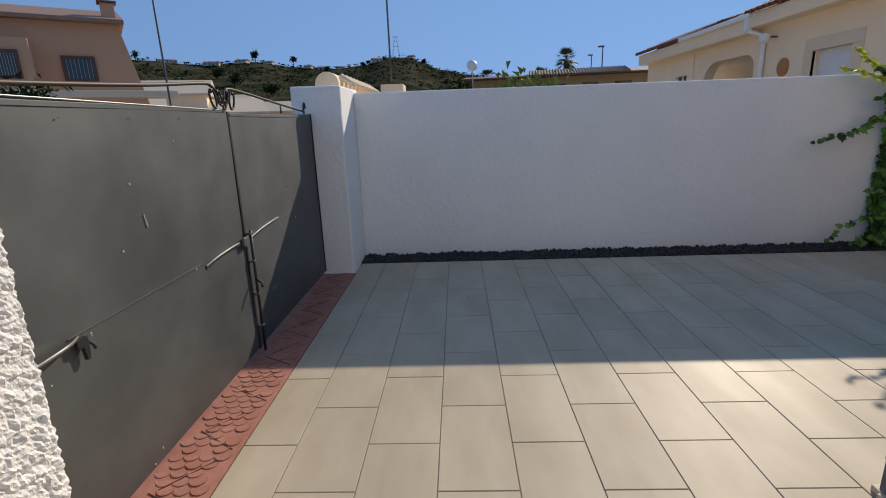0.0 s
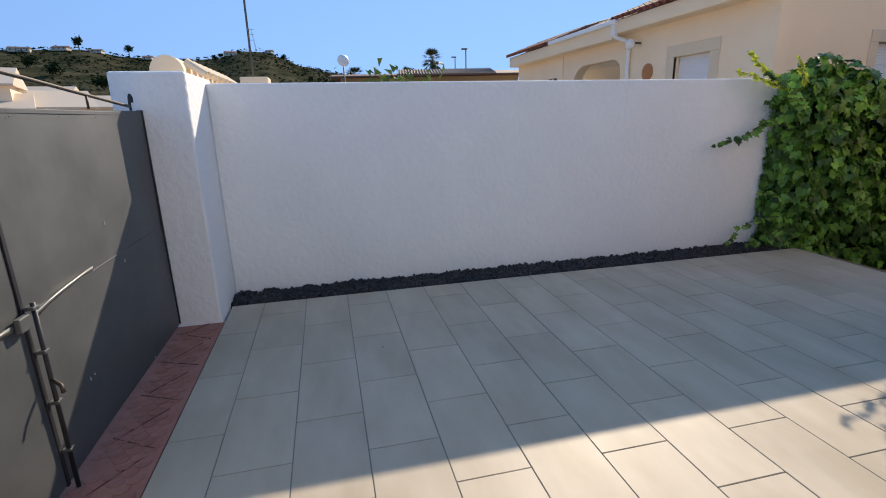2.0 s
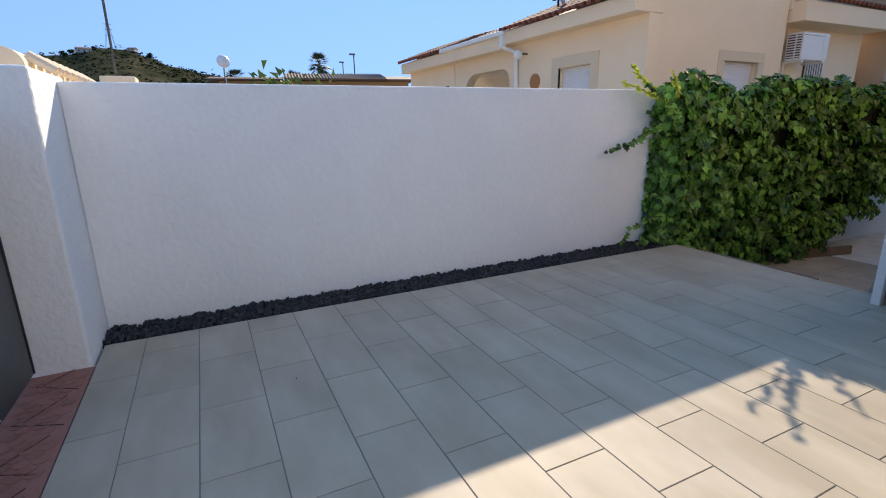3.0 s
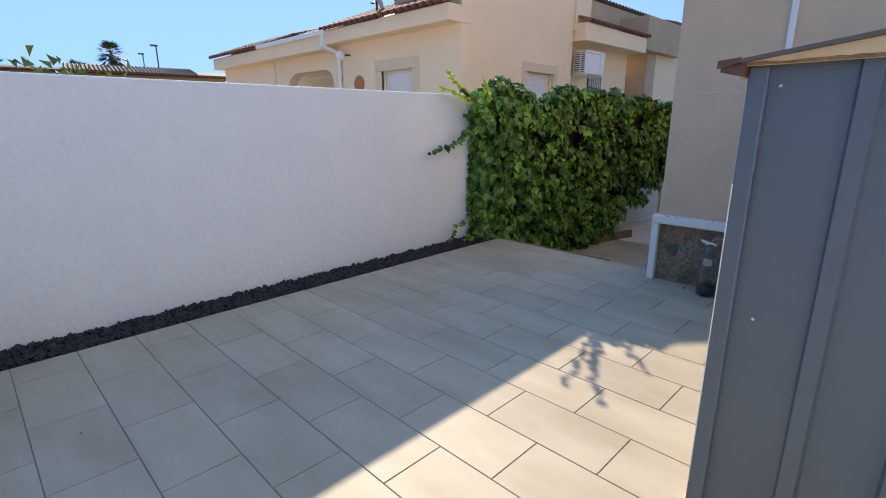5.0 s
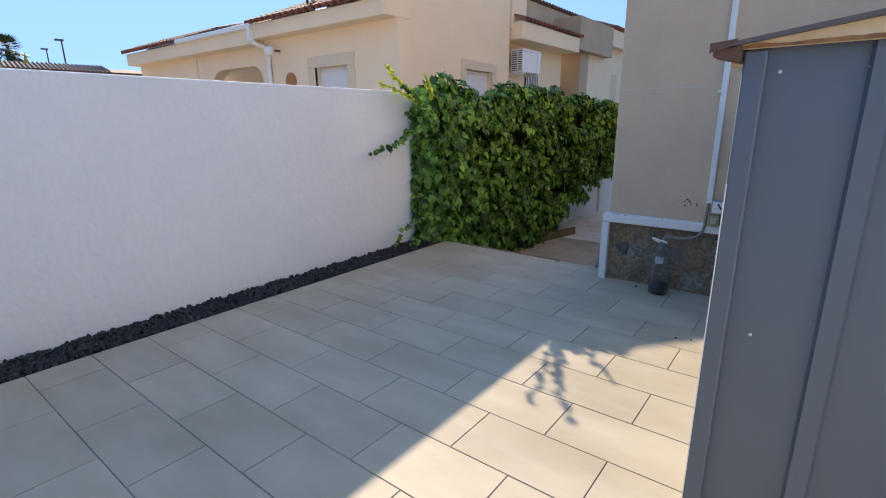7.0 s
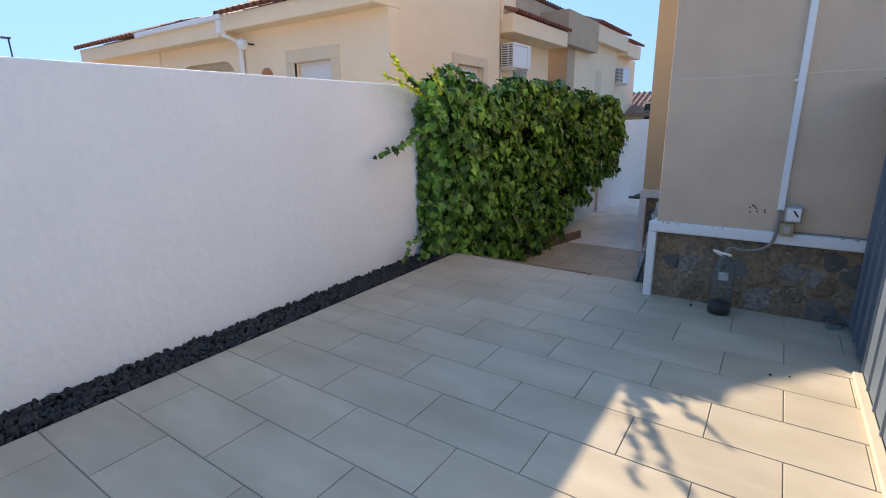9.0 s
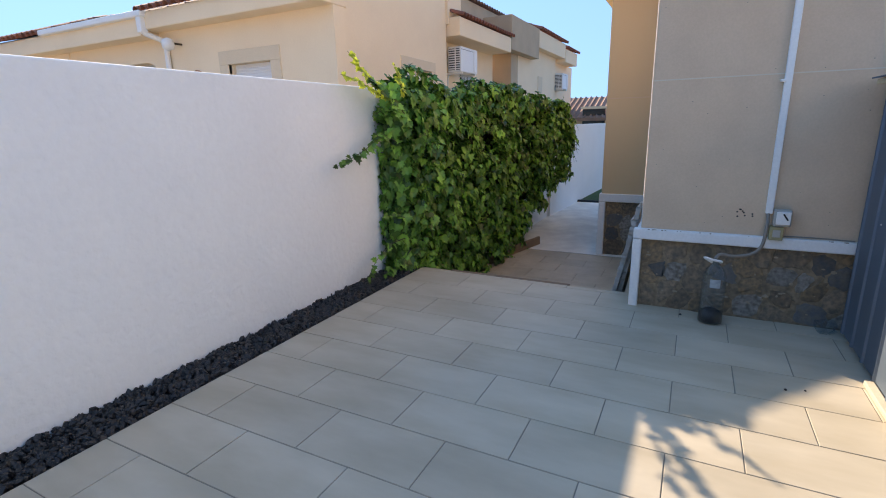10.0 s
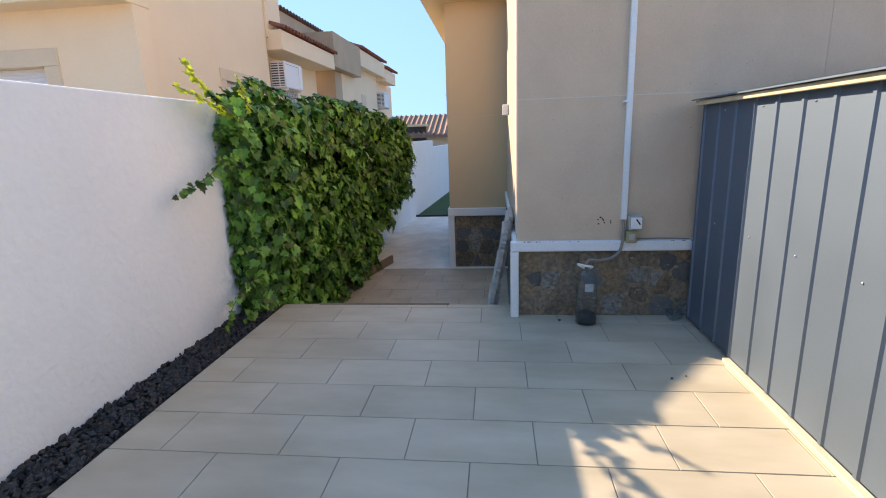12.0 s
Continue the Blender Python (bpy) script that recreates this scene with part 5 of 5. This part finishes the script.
# distant houses
def far_house(cx, cy, w, d, h, turn, wall_mat, roof_mat, label, floors=1, base_z=-0.25):
    """A small house: walls, pitched tile roof, windows with frames."""
    hs = empty("far_house", label, "house", group="distant houses")
    m = pose(cx, cy, base_z, 0, 0, turn)
    part("wall", box(-w / 2, -d / 2, 0, w / 2, d / 2, h, 0.0, m), wall_mat, hs)
    bm = add_prism(bmesh.new(), [(-d / 2 - 0.3, h), (0, h + d * 0.20), (d / 2 + 0.3, h), (d / 2 + 0.3, h - 0.12), (-d / 2 - 0.3, h - 0.12)], lambda a, b, c: m @ Vector(((-w / 2 - 0.25) if c == 0 else (w / 2 + 0.25), a, b)))
    part("roof", bm, roof_mat, hs)
    for f in range(floors):
        for k in range(max(1, int(w / 3))):
            x = -w / 2 + (k + 0.5) * w / max(1, int(w / 3))
            win = part("window", box(x - 0.45, -d / 2 - 0.05, 1.0 + 2.8 * f, x + 0.45, -d / 2 + 0.02, 2.1 + 2.8 * f, 0.0, m), M_PANE, hs)
            part("window_frame", box(x - 0.53, -d / 2 - 0.08, 2.102 + 2.8 * f, x + 0.53, -d / 2 + 0.02, 2.2 + 2.8 * f, 0.0, m), wall_mat, win)
    return hs


def polar(az, dist):
    return 0.055 + dist * math.sin(radians(az)), 0.017 + dist * math.cos(radians(az))


# salmon house across the street
sal = empty("salmon_house", "salmon two-storey house with barred windows and a chimney", "house")
cx, cy = polar(-32.9, 26)
SM = pose(cx, cy, -0.25, 0, 0, 36)
part("wall", add_prism(bmesh.new(), [(-6, 0), (1.15, 0), (0.70, 2.4), (-0.08, 6.05), (-6, 6.05)], lambda a, b, c: SM @ Vector((a, 0 if c == 0 else 7, b))), M_SALMON, sal, "salmon wall with a flared corner")
part("wall", box(-6, -1.3, 0, -3.10, -0.003, 5.2, 0.0, SM), M_SALMON, sal, "salmon projecting bay")
part("roof", add_prism(bmesh.new(), [(-0.4, 6.05), (-0.4, 6.20), (3.5, 7.2), (7.4, 6.2), (7.4, 6.05)], lambda a, b, c: SM @ Vector((-6.3 if c == 0 else 0.15, a, b))), M_PANBROWN, sal, "brown tiled roof")
part("chimney", box(-0.55, 0.3, 6.0, -0.05, 0.8, 6.95, 0.02, SM), M_SALMON, sal, "salmon chimney")
part("chimney_cap", box(-0.65, 0.2, 6.953, 0.05, 0.9, 7.03, 0.02, SM), M_PANTILE, sal)
for x0, x1, yf in ((-2.15, -1.2, 0.0), (-4.15, -3.55, -1.3)):
    win = part("window", box(x0, yf - 0.03, 3.85, x1, yf - 0.003, 4.65, 0.0, SM), M_PANE, sal, "dark barred window")
    part("window_frame", box(x0 - 0.1, yf - 0.08, 4.652, x1 + 0.1, yf - 0.003, 4.76, 0.0, SM), M_WINFRAME, win)
    part("window_frame", box(x0 - 0.1, yf - 0.08, 3.74, x1 + 0.1, yf - 0.003, 3.848, 0.0, SM), M_WINFRAME, win)
    part("window_frame", box(x0 - 0.1, yf - 0.08, 3.85, x0 - 0.002, yf - 0.003, 4.65, 0.0, SM), M_WINFRAME, win)
    part("window_frame", box(x1 + 0.002, yf - 0.08, 3.85, x1 + 0.1, yf - 0.003, 4.65, 0.0, SM), M_WINFRAME, win)
    for k in range(7):
        xx = x0 + (x1 - x0) * (k + 0.5) / 7
        part("bar", box(xx - 0.007, yf - 0.06, 3.85, xx + 0.007, yf - 0.035, 4.65, 0.0, SM), M_BOX, win)
part("balcony", box(-6, -1.6, 3.05, 1.6, -1.303, 3.32, 0.02, SM), M_TAN, sal, "cream balcony parapet")

# ochre bungalow with a long tiled roof
x, y = polar(12.5, 34)
OM = pose(x, y, -0.25, 0, 0, -9)
och = empty("ochre_house", "low ochre house with a long brown tiled roof", "house")
part("wall", box(-6.3, 0, 0, 5.2, 7, 4.18, 0.0, OM), M_BROWNHOUSE, och)
part("roof", add_prism(bmesh.new(), [(-0.7, 4.20), (-0.7, 4.30), (1.6, 4.76), (7.6, 4.3), (7.6, 4.19)], lambda a, b, c: OM @ Vector((-2.6 if c == 0 else 3.6, a, b))), M_PANDARK, och, "brown tiled roof")
part("roof", add_prism(bmesh.new(), [(-0.7, 4.19), (-0.7, 4.26), (1.2, 4.50), (7.6, 4.26), (7.6, 4.19)], lambda a, b, c: OM @ Vector((-6.9 if c == 0 else -2.65, a, b))), M_PANDARK, och, "brown tiled roof")
part("roof", add_prism(bmesh.new(), [(-0.7, 4.19), (-0.7, 4.28), (1.2, 4.60), (7.6, 4.28), (7.6, 4.19)], lambda a, b, c: OM @ Vector((3.65 if c == 0 else 5.6, a, b))), M_PANDARK, och, "brown tiled roof")
rows = bmesh.new()
for k in range(34):
    a = -2.5 + 6.05 * k / 33
    add_prism(rows, [(a - 0.05, 0.0), (a, 0.07), (a + 0.05, 0.0)], lambda u, w, c: OM @ Vector((u, -0.72 if c == 0 else 1.55, (4.305 if c == 0 else 4.75) + w)))
part("roof_ribs", rows, mat("pale_tile_edge", (0.20, 0.14, 0.11), 0.8), och, "pale tile ridges")
for k in range(3):
    part("window", box(-1.2 + 2.0 * k, -0.04, 2.6, -0.2 + 2.0 * k, -0.003, 3.75, 0.0, OM), M_PANE, och)

# tiled houses beyond the passage
far_house(24, 6.4, 5, 4.5, 1.75, -90, M_CREAM, M_PANBROWN, "cream house with red-brown pantile roof beyond the wall")
far_house(27, 4.2, 5, 5, 1.9, 0, M_CREAM, M_PANBROWN, "cream house with brown pantile roof beyond the wall")
for hx, hy, hz, ang in ((21.9, 4.6, 1.72, -90), (24.4, 1.5, 1.85, 0)):
    bm = bmesh.new()
    for k in range(22):
        a = 0.1 + 4.8 * k / 21
        if ang == -90:
            add_prism(bm, [(a - 0.06, 0.0), (a, 0.06), (a + 0.06, 0.0)], lambda u, w, c: Vector((21.45 if c == 0 else 24.0, 3.9 + u, (1.50 if c == 0 else 2.40) + w)))
        else:
            add_prism(bm, [(a - 0.06, 0.0), (a, 0.06), (a + 0.06, 0.0)], lambda u, w, c: Vector((24.5 + u, 1.4 if c == 0 else 4.2, (1.65 if c == 0 else 2.65) + w)))
    tagged(part("roof_tile_ribs", bm, M_PANBROWN), "raised rows of curved tiles on a low roof", "roof tiles")
far_pole = tube("tv_aerial", [(25, 5.15, 2.3), (25, 5.15, 3.4)], 0.02, M_MAST)
tagged(far_pole, "thin rooftop television aerial", "aerial", group="aerials")
part("aerial_bar", box(24.9, 4.95, 3.35, 24.92, 5.4, 3.37), M_MAST, far_pole)

# neighbour's tiled coping behind the gate pillar
cop = empty("tiled_coping", "cream wall end with terracotta coping tiles behind the gate pillar", "coping")
cx, cy = polar(-14.2, 6.1)
part("rounded_end", add_prism(bmesh.new(), [(0.14 * math.cos(a), 0.14 * math.sin(a)) for a in [math.pi * k / 10 for k in range(11)]] + [(-0.14, -2.15), (0.14, -2.15)],
                              lambda a, b, c: (cx + a, cy if c == 0 else cy + 2.2, 1.90 + b)), M_CREAM, cop, "rounded cream wall end")
pantile_roof(cop, "y", cy + 0.1, cy + 2.2, 9, 1, (cx + 0.10, 0, 1.97), (0.4, 0, -0.25), 0.075, 0.2, M_TAN)
cabin = tagged(part("roof_cabin", box(-1.42, 10.0, -0.25, -0.97, 10.5, 2.17, 0.02), M_CREAM), "small cream roof box with a mast", "roof box")

# masts
def mast(az, dist, z0, z1, r, label):
    x, y = polar(az, dist)
    return tagged(tube("antenna_mast", [(x, y, z0), (x, y, z1)], r, M_MAST, sides=8), label, "mast", group="antenna masts")


mast(-7.15, 10.3, 2.22, 5.6, 0.018, "tall thin dark antenna mast on a roof box")
mast(-29.8, 12.0, -0.25, 5.6, 0.020, "tall thin dark pole by the street")
dd = empty("satellite_dish", "white round satellite dish on a post", "satellite dish", group="satellite dishes")
x, y = polar(1.9, 16)
tube("dish_post", [(x, y, -0.25), (x, y, 2.9)], 0.02, M_MAST, dd, sides=6)
part("dish_pan", lathe([(0.01, 0.06), (0.12, 0.03), (0.17, 0.0), (0.17, -0.01), (0.1, 0.02), (0.01, 0.05)], 20), M_AC, dd, smooth=True).matrix_local = pose(x, y - 0.05, 3.06, 75, 0, 15)
for az, dist, h in ((15.8, 60, 8.7), (14.7, 75, 9.5)):
    x, y = polar(az, dist)
    lamp = empty("street_lamp", "tall grey street lamp above the roofs", "street lamp", group="street lamps")
    tube("pole", [(x, y, -0.25), (x, y, h)], 0.07, M_MAST, lamp, sides=6)
    part("lamp_head", box(x - 0.5, y - 0.15, h - 0.05, x + 0.15, y + 0.15, h + 0.12, 0.03), M_MAST, lamp)
x, y = polar(-6.45, 520)
pylon = empty("pylon", "faint lattice power pylon on the hilltop", "pylon")
for sx_, sy_ in ((-1, -1), (1, -1), (1, 1), (-1, 1)):
    tube("pylon_leg", [(x + 4 * sx_, y + 4 * sy_, 60), (x + 0.8 * sx_, y + 0.8 * sy_, 84)], 0.14, M_FAINT, pylon, sides=4)
for z in (74, 79, 83):
    part("cross_arm", box(x - 3.0, y - 0.15, z, x + 3.0, y + 0.15, z + 0.3), M_FAINT, pylon)


# houses of the quarter below the hill, seen over the gate
for az, dist, w, h, turn, wm, lab in ((-31.0, 46, 8, 4.3, 20, M_CREAM, "cream house with a terrace over the gate"), (-28.6, 44, 5, 2.6, 24, M_VILLA, "low pale house over the gate"),
                                      (-26.0, 52, 7, 3.5, 10, M_VILLA, "pale house over the gate"), (-23.3, 46, 3.0, 2.9, 30, M_SALMON, "small salmon house over the gate"),
                                      (-20.5, 64, 6, 3.4, 15, M_VILLA, "pale house with a tiled roof over the gate"), (-35.5, 40, 7, 2.6, 30, M_VILLA, "long pale terrace house over the gate"),
                                      (-17.0, 80, 8, 3.6, 5, M_VILLA, "pale house in the valley")):
    x, y = polar(az, dist)
    far_house(x, y, w, 6, h, turn, wm, M_VILLA, lab)


# palms, trees and bushes
def palm(az, dist, height, crown, seed):
    r = random.Random(seed)
    x, y = polar(az, dist)
    p = empty("palm_tree", "fan palm with a shaggy crown above the roofs", "palm", group="palms")
    tube("trunk", [(x, y, -0.3), (x + 0.1, y, height * 0.5), (x, y, height)], [0.32, 0.26, 0.24], M_TRUNK, p, sides=8)
    vs, fs = [], []
    for k in range(84):
        a, e = r.random() * 6.283, r.uniform(-0.9, 1.35)
        d = Vector((math.cos(a) * math.cos(e), math.sin(a) * math.cos(e), math.sin(e)))
        side = d.cross(Vector((0, 0, 1))).normalized()
        up = side.cross(d)
        ln = crown * r.uniform(0.75, 1.05)
        stem = Vector((x, y, height)) + d * ln * 0.55
        for j in range(9):
            f = (j - 4) / 4
            tip = stem + (d * math.cos(f * 1.2) + side * math.sin(f * 1.2)) * ln * 0.5 - Vector((0, 0, 0.12 * ln))
            n0 = len(vs)
            w = side * 0.055 * crown
            vs += [tuple(stem - w), tuple(stem + w), tuple(tip)]
            fs.append((n0, n0 + 1, n0 + 2))
        n0 = len(vs)
        vs += [tuple(Vector((x, y, height)) - side * 0.02), tuple(Vector((x, y, height)) + side * 0.02), tuple(stem)]
        fs.append((n0, n0 + 1, n0 + 2))
    raw_mesh("crown", vs, fs, M_PALM, p)
    return p


palm(12.1, 55, 7.1, 1.45, 1)
palm(9.4, 60, 6.0, 1.3, 2)
palm(3.55, 42, 4.6, 1.0, 3)
palm(-27.0, 60, 3.6, 1.6, 4)
palm(-21.9, 70, 4.3, 1.7, 5)


def clump_tree(x, y, z, h, w, material, seed, name="tree", label="dark round-headed tree in the distance", leaves=160, size=0.16):
    """A tapered trunk with limbs and a crown of many small leaf clumps."""
    r = random.Random(seed)
    t = empty(name, label, "tree" if name == "tree" else "bush", group="distant trees")
    tube("trunk", [(x, y, z - 0.5), (x, y, z + h * 0.6)], [w * 0.06, w * 0.03], M_TRUNK, t, sides=6)
    blobs = [Vector((x + r.uniform(-0.3, 0.3) * w, y + r.uniform(-0.3, 0.3) * w, z + h * r.uniform(0.45, 0.85))) for _ in range(7)]
    vs, fs = [], []
    for k in range(leaves):
        c = r.choice(blobs) + Vector((r.gauss(0, 1), r.gauss(0, 1), r.gauss(0, 0.8))) * w * 0.16
        n0 = len(vs)
        for j in range(3):
            vs.append(tuple(c + Vector((r.uniform(-1, 1), r.uniform(-1, 1), r.uniform(-1, 1))) * w * size))
        fs.append((n0, n0 + 1, n0 + 2))
    raw_mesh("crown", vs, fs, material, t)
    return t


x, y = polar(8.0, 22)
clump_tree(x, y, 0.2, 3.75, 3.0, M_BUSH, 31, "bush", "bright green bush above the white wall", 900, 0.07)
x, y = polar(-41.6, 18)
clump_tree(x, y, 0.0, 3.0, 1.7, M_TREE, 32, "bush", "dark green shrub by the salmon house", 700, 0.08)
x, y = polar(0.5, 40)
clump_tree(x, y, 0.0, 4.2, 4.0, M_TREE, 33, "bush", "dark shrubs beyond the wall", 900, 0.06)


# hills with their scrub, villas and trees
def hill_height(az):
    """The ridge's elevation in degrees, by bearing."""
    ridge = ((-75, 4.0), (-50, 6.0), (-40, 6.7), (-32.3, 6.75), (-26.7, 6.45), (-21.3, 6.75), (-17.5, 6.25), (-13, 6.0), (-10.3, 6.3), (-7.5, 7.1), (-5.3, 7.05), (-3.5, 6.4), (-1.6, 5.6), (1.5, 5.0), (4, 4.3), (9, 3.2), (18, 2.2), (40, 1.5))
    for (a0, e0), (a1, e1) in zip(ridge, ridge[1:]):
        if a0 <= az <= a1:
            s = (az - a0) / (a1 - a0)
            s = s * s * (3 - 2 * s)
            return e0 + (e1 - e0) * s
    return 1.2


verts, faces = [], []
NA, ND = 260, 36
for i in range(NA + 1):
    az = -75 + 115 * i / NA
    top = 1.446 + 520 * math.tan(radians(hill_height(az)))
    for j in range(ND + 1):
        s = j / ND
        d = 90 + 430 * s if j < ND else 640
        x, y = polar(az, d)
        rise = top * (0.12 * s + 0.88 * s ** 1.7) if j < ND else top * 0.4
        bumpy = (2.2 * noise.noise(Vector((x * 0.02, y * 0.02, 0))) + 1.2 * noise.noise(Vector((x * 0.07, y * 0.07, 3)))) * min(1, s * 3) * (0.35 if j >= ND - 1 else 1.0)
        verts.append((x, y, max(rise + bumpy, 0) - 0.4))
for i in range(NA):
    for j in range(ND):
        a = i * (ND + 1) + j
        faces.append((a, a + 1, a + ND + 2, a + ND + 1))
tagged(raw_mesh("hill_backdrop", verts, faces, M_HILL, smooth=True), "dry brown scrub-covered hills on the horizon", "hill", kind="structure")


def hill_point(az, s):
    x, y = polar(az, 90 + 430 * s)
    top = 1.446 + 520 * math.tan(radians(hill_height(az)))
    return x, y, top * (0.12 * s + 0.88 * s ** 1.7) - 0.6


rnd = random.Random(77)
vs, fs = [], []
for k in range(5200):
    az, s = rnd.uniform(-42, 8), rnd.random() ** 0.6
    x, y, z = hill_point(az, s)
    w = rnd.uniform(0.5, 1.6) * (0.5 + s)
    for q in range(3):
        n0 = len(vs)
        for j in range(3):
            vs.append((x + rnd.uniform(-1, 1) * w, y + rnd.uniform(-1, 1) * w, z + rnd.uniform(0.0, 1.3) * w * 0.8))
        fs.append((n0, n0 + 1, n0 + 2))
tagged(raw_mesh("hill_scrub", vs, fs, M_TREE), "scattered dark scrub on the hillside", "scrub", kind="stuff")
for k, (az, s, h, w) in enumerate(((-21.3, 0.97, 11, 8), (-17.5, 0.97, 10, 7), (-32.1, 0.97, 8, 6), (-10.2, 0.95, 5, 4), (-9.6, 0.95, 5, 4), (-25, 0.7, 7, 7), (-23.5, 0.6, 7, 8), (-28.5, 0.55, 6, 8), (-20.0, 0.45, 6, 7), (-3.5, 0.95, 5, 5), (-14.0, 0.9, 5, 6))):
    x, y, z = hill_point(az, s)
    clump_tree(x, y, z, h, w, M_TREE, 300 + k, leaves=260)
for k, (az, s, w, h) in enumerate(((-22.6, 0.95, 11, 2.4), (-25.5, 0.94, 13, 2.6), (-29.5, 0.95, 15, 2.4), (-20.0, 0.95, 8, 2), (-8.6, 0.93, 10, 3), (-4.8, 0.97, 6, 2), (-14.5, 0.94, 7, 2), (-12.6, 0.95, 6, 2), (-16.0, 0.95, 7, 2),
                                   (-31.3, 0.10, 9, 3.4), (-29.2, 0.07, 8, 3.0), (-26.6, 0.06, 9, 2.8), (-24.0, 0.14, 9, 3.2), (-22.6, 0.18, 8, 3.2), (-25.2, 0.22, 8, 3.0), (-21.5, 0.10, 7, 2.2), (-30.6, 0.20, 10, 3.4), (-28.0, 0.26, 10, 3.4))):
    x, y, z = hill_point(az, s)
    far_house(x, y, w, 7, h, -az * 0.6 + 20 * ((k * 37) % 5 - 2) / 2, M_VILLA, M_PANDARK if k % 2 else M_PANTILE, "pale villa on the hillside", 1, z)

# floor tiles, one by one
def tile_mesh(w, l):
    bm = box(-w / 2, -l / 2, -0.008, w / 2, l / 2, 0.0)
    top = [e for e in bm.edges if all(v.co.z > -0.001 for v in e.verts)]
    bmesh.ops.bevel(bm, geom=top, offset=0.0015, segments=1, affect="EDGES")
    me = bpy.data.meshes.new("tile")
    bm.to_mesh(me)
    bm.free()
    return me


TILES = {}
rnd = random.Random(9)


def lay_tile(parent, x0, x1, y0, y1, z, material):
    w, l = round(x1 - x0, 3), round(y1 - y0, 3)
    if w < 0.02 or l < 0.02:
        return
    key = (w, l, material.name)
    if key not in TILES:
        TILES[key] = tile_mesh(w, l)
        TILES[key].materials.append(material)
    ob = new("tile", TILES[key])
    ob.parent = parent
    ob.location = ((x0 + x1) / 2, (y0 + y1) / 2, z + rnd.uniform(-0.0006, 0.0006))


J = 0.0024
for k in range(-12, 6):
    xa, xb = max(TX + TW * k, FX0), min(TX + TW * (k + 1), FX1)
    if xb - xa < 0.03:
        continue
    shift = 0.0 if k % 2 == 0 else TL / 2
    for j in range(-10, 5):
        ya, yb = TY + shift + TL * j, TY + shift + TL * (j + 1)
        ya, yb = max(ya, FY0), min(yb, FY1)
        if yb - ya > 0.03:
            lay_tile(floor, xa + J, xb - J, ya + J, yb - J, 0.0, M_TILE)
for k in range(0, 9):
    xa, xb = 4.74 + TW * k, min(4.74 + TW * (k + 1), 7.78)
    for j in range(0, 5):
        ya = 2.89 + TL * j - (TL / 2 if k % 2 else 0)
        yb, ya = min(ya + TL, 5.2), max(ya, 2.89)
        if yb - ya > 0.05:
            lay_tile(floor_low, xa + J, xb - J, ya + J, yb - J, LOW, M_TILE_OLD)

# fish-scale pieces of the red strip
bm = bmesh.new()
rim = [(0.036 * math.cos(a), 0.036 * math.sin(a)) for a in [math.pi + math.pi * k / 8 for k in range(9)]] + [(0.036, 0.03), (-0.036, 0.03)]
top = [bm.verts.new((a, b, 0.0055 if i < 9 else -0.001)) for i, (a, b) in enumerate(rim)]
low = [bm.verts.new((a * 1.02, b * 1.02, -0.004)) for a, b in rim]
bm.faces.new(top)
for i in range(len(rim)):
    bm.faces.new((low[i], low[(i + 1) % len(rim)], top[(i + 1) % len(rim)], top[i]))
bmesh.ops.recalc_face_normals(bm, faces=bm.faces)
scale_mesh = bpy.data.meshes.new("scale")
bm.to_mesh(scale_mesh)
bm.free()
scale_mesh.materials.append(M_RED)
rnd = random.Random(4)
part("strip_bed", box(-1.45, -3.2, -0.0055, FX0 - 0.004, 4.618, -0.0005), M_RED, strip)
row = 0
yy = 1.15
while yy < 4.55:
    for k in range(5):
        xx = -1.262 + 0.072 * k + (0.0375 if row % 2 else 0)
        if xx < FX0 - 0.038 and noise.noise(Vector((xx * 7, yy * 5, 2.2))) > -0.38 and rnd.random() < 0.92:
            ob = new("scale", scale_mesh)
            ob.parent = strip
            ob.matrix_local = pose(xx, yy, -0.0015 + rnd.uniform(-0.002, 0.0005), 0, 0, 22 + rnd.uniform(-7, 7))
    yy += 0.0525
    row += 1
for k in range(9):
    y0 = 1.2 + 0.40 * k
    for turn, shift in ((62, 0.0), (-38, 0.17)):
        line = part("stamped_line", box(-0.0018, -0.13, -0.003, 0.0018, 0.13, 0.0030), M_REDDARK, strip)
        line.matrix_local = pose(-1.137, y0 + shift, 0.0, 0, 0, turn + rnd.uniform(-5, 5))
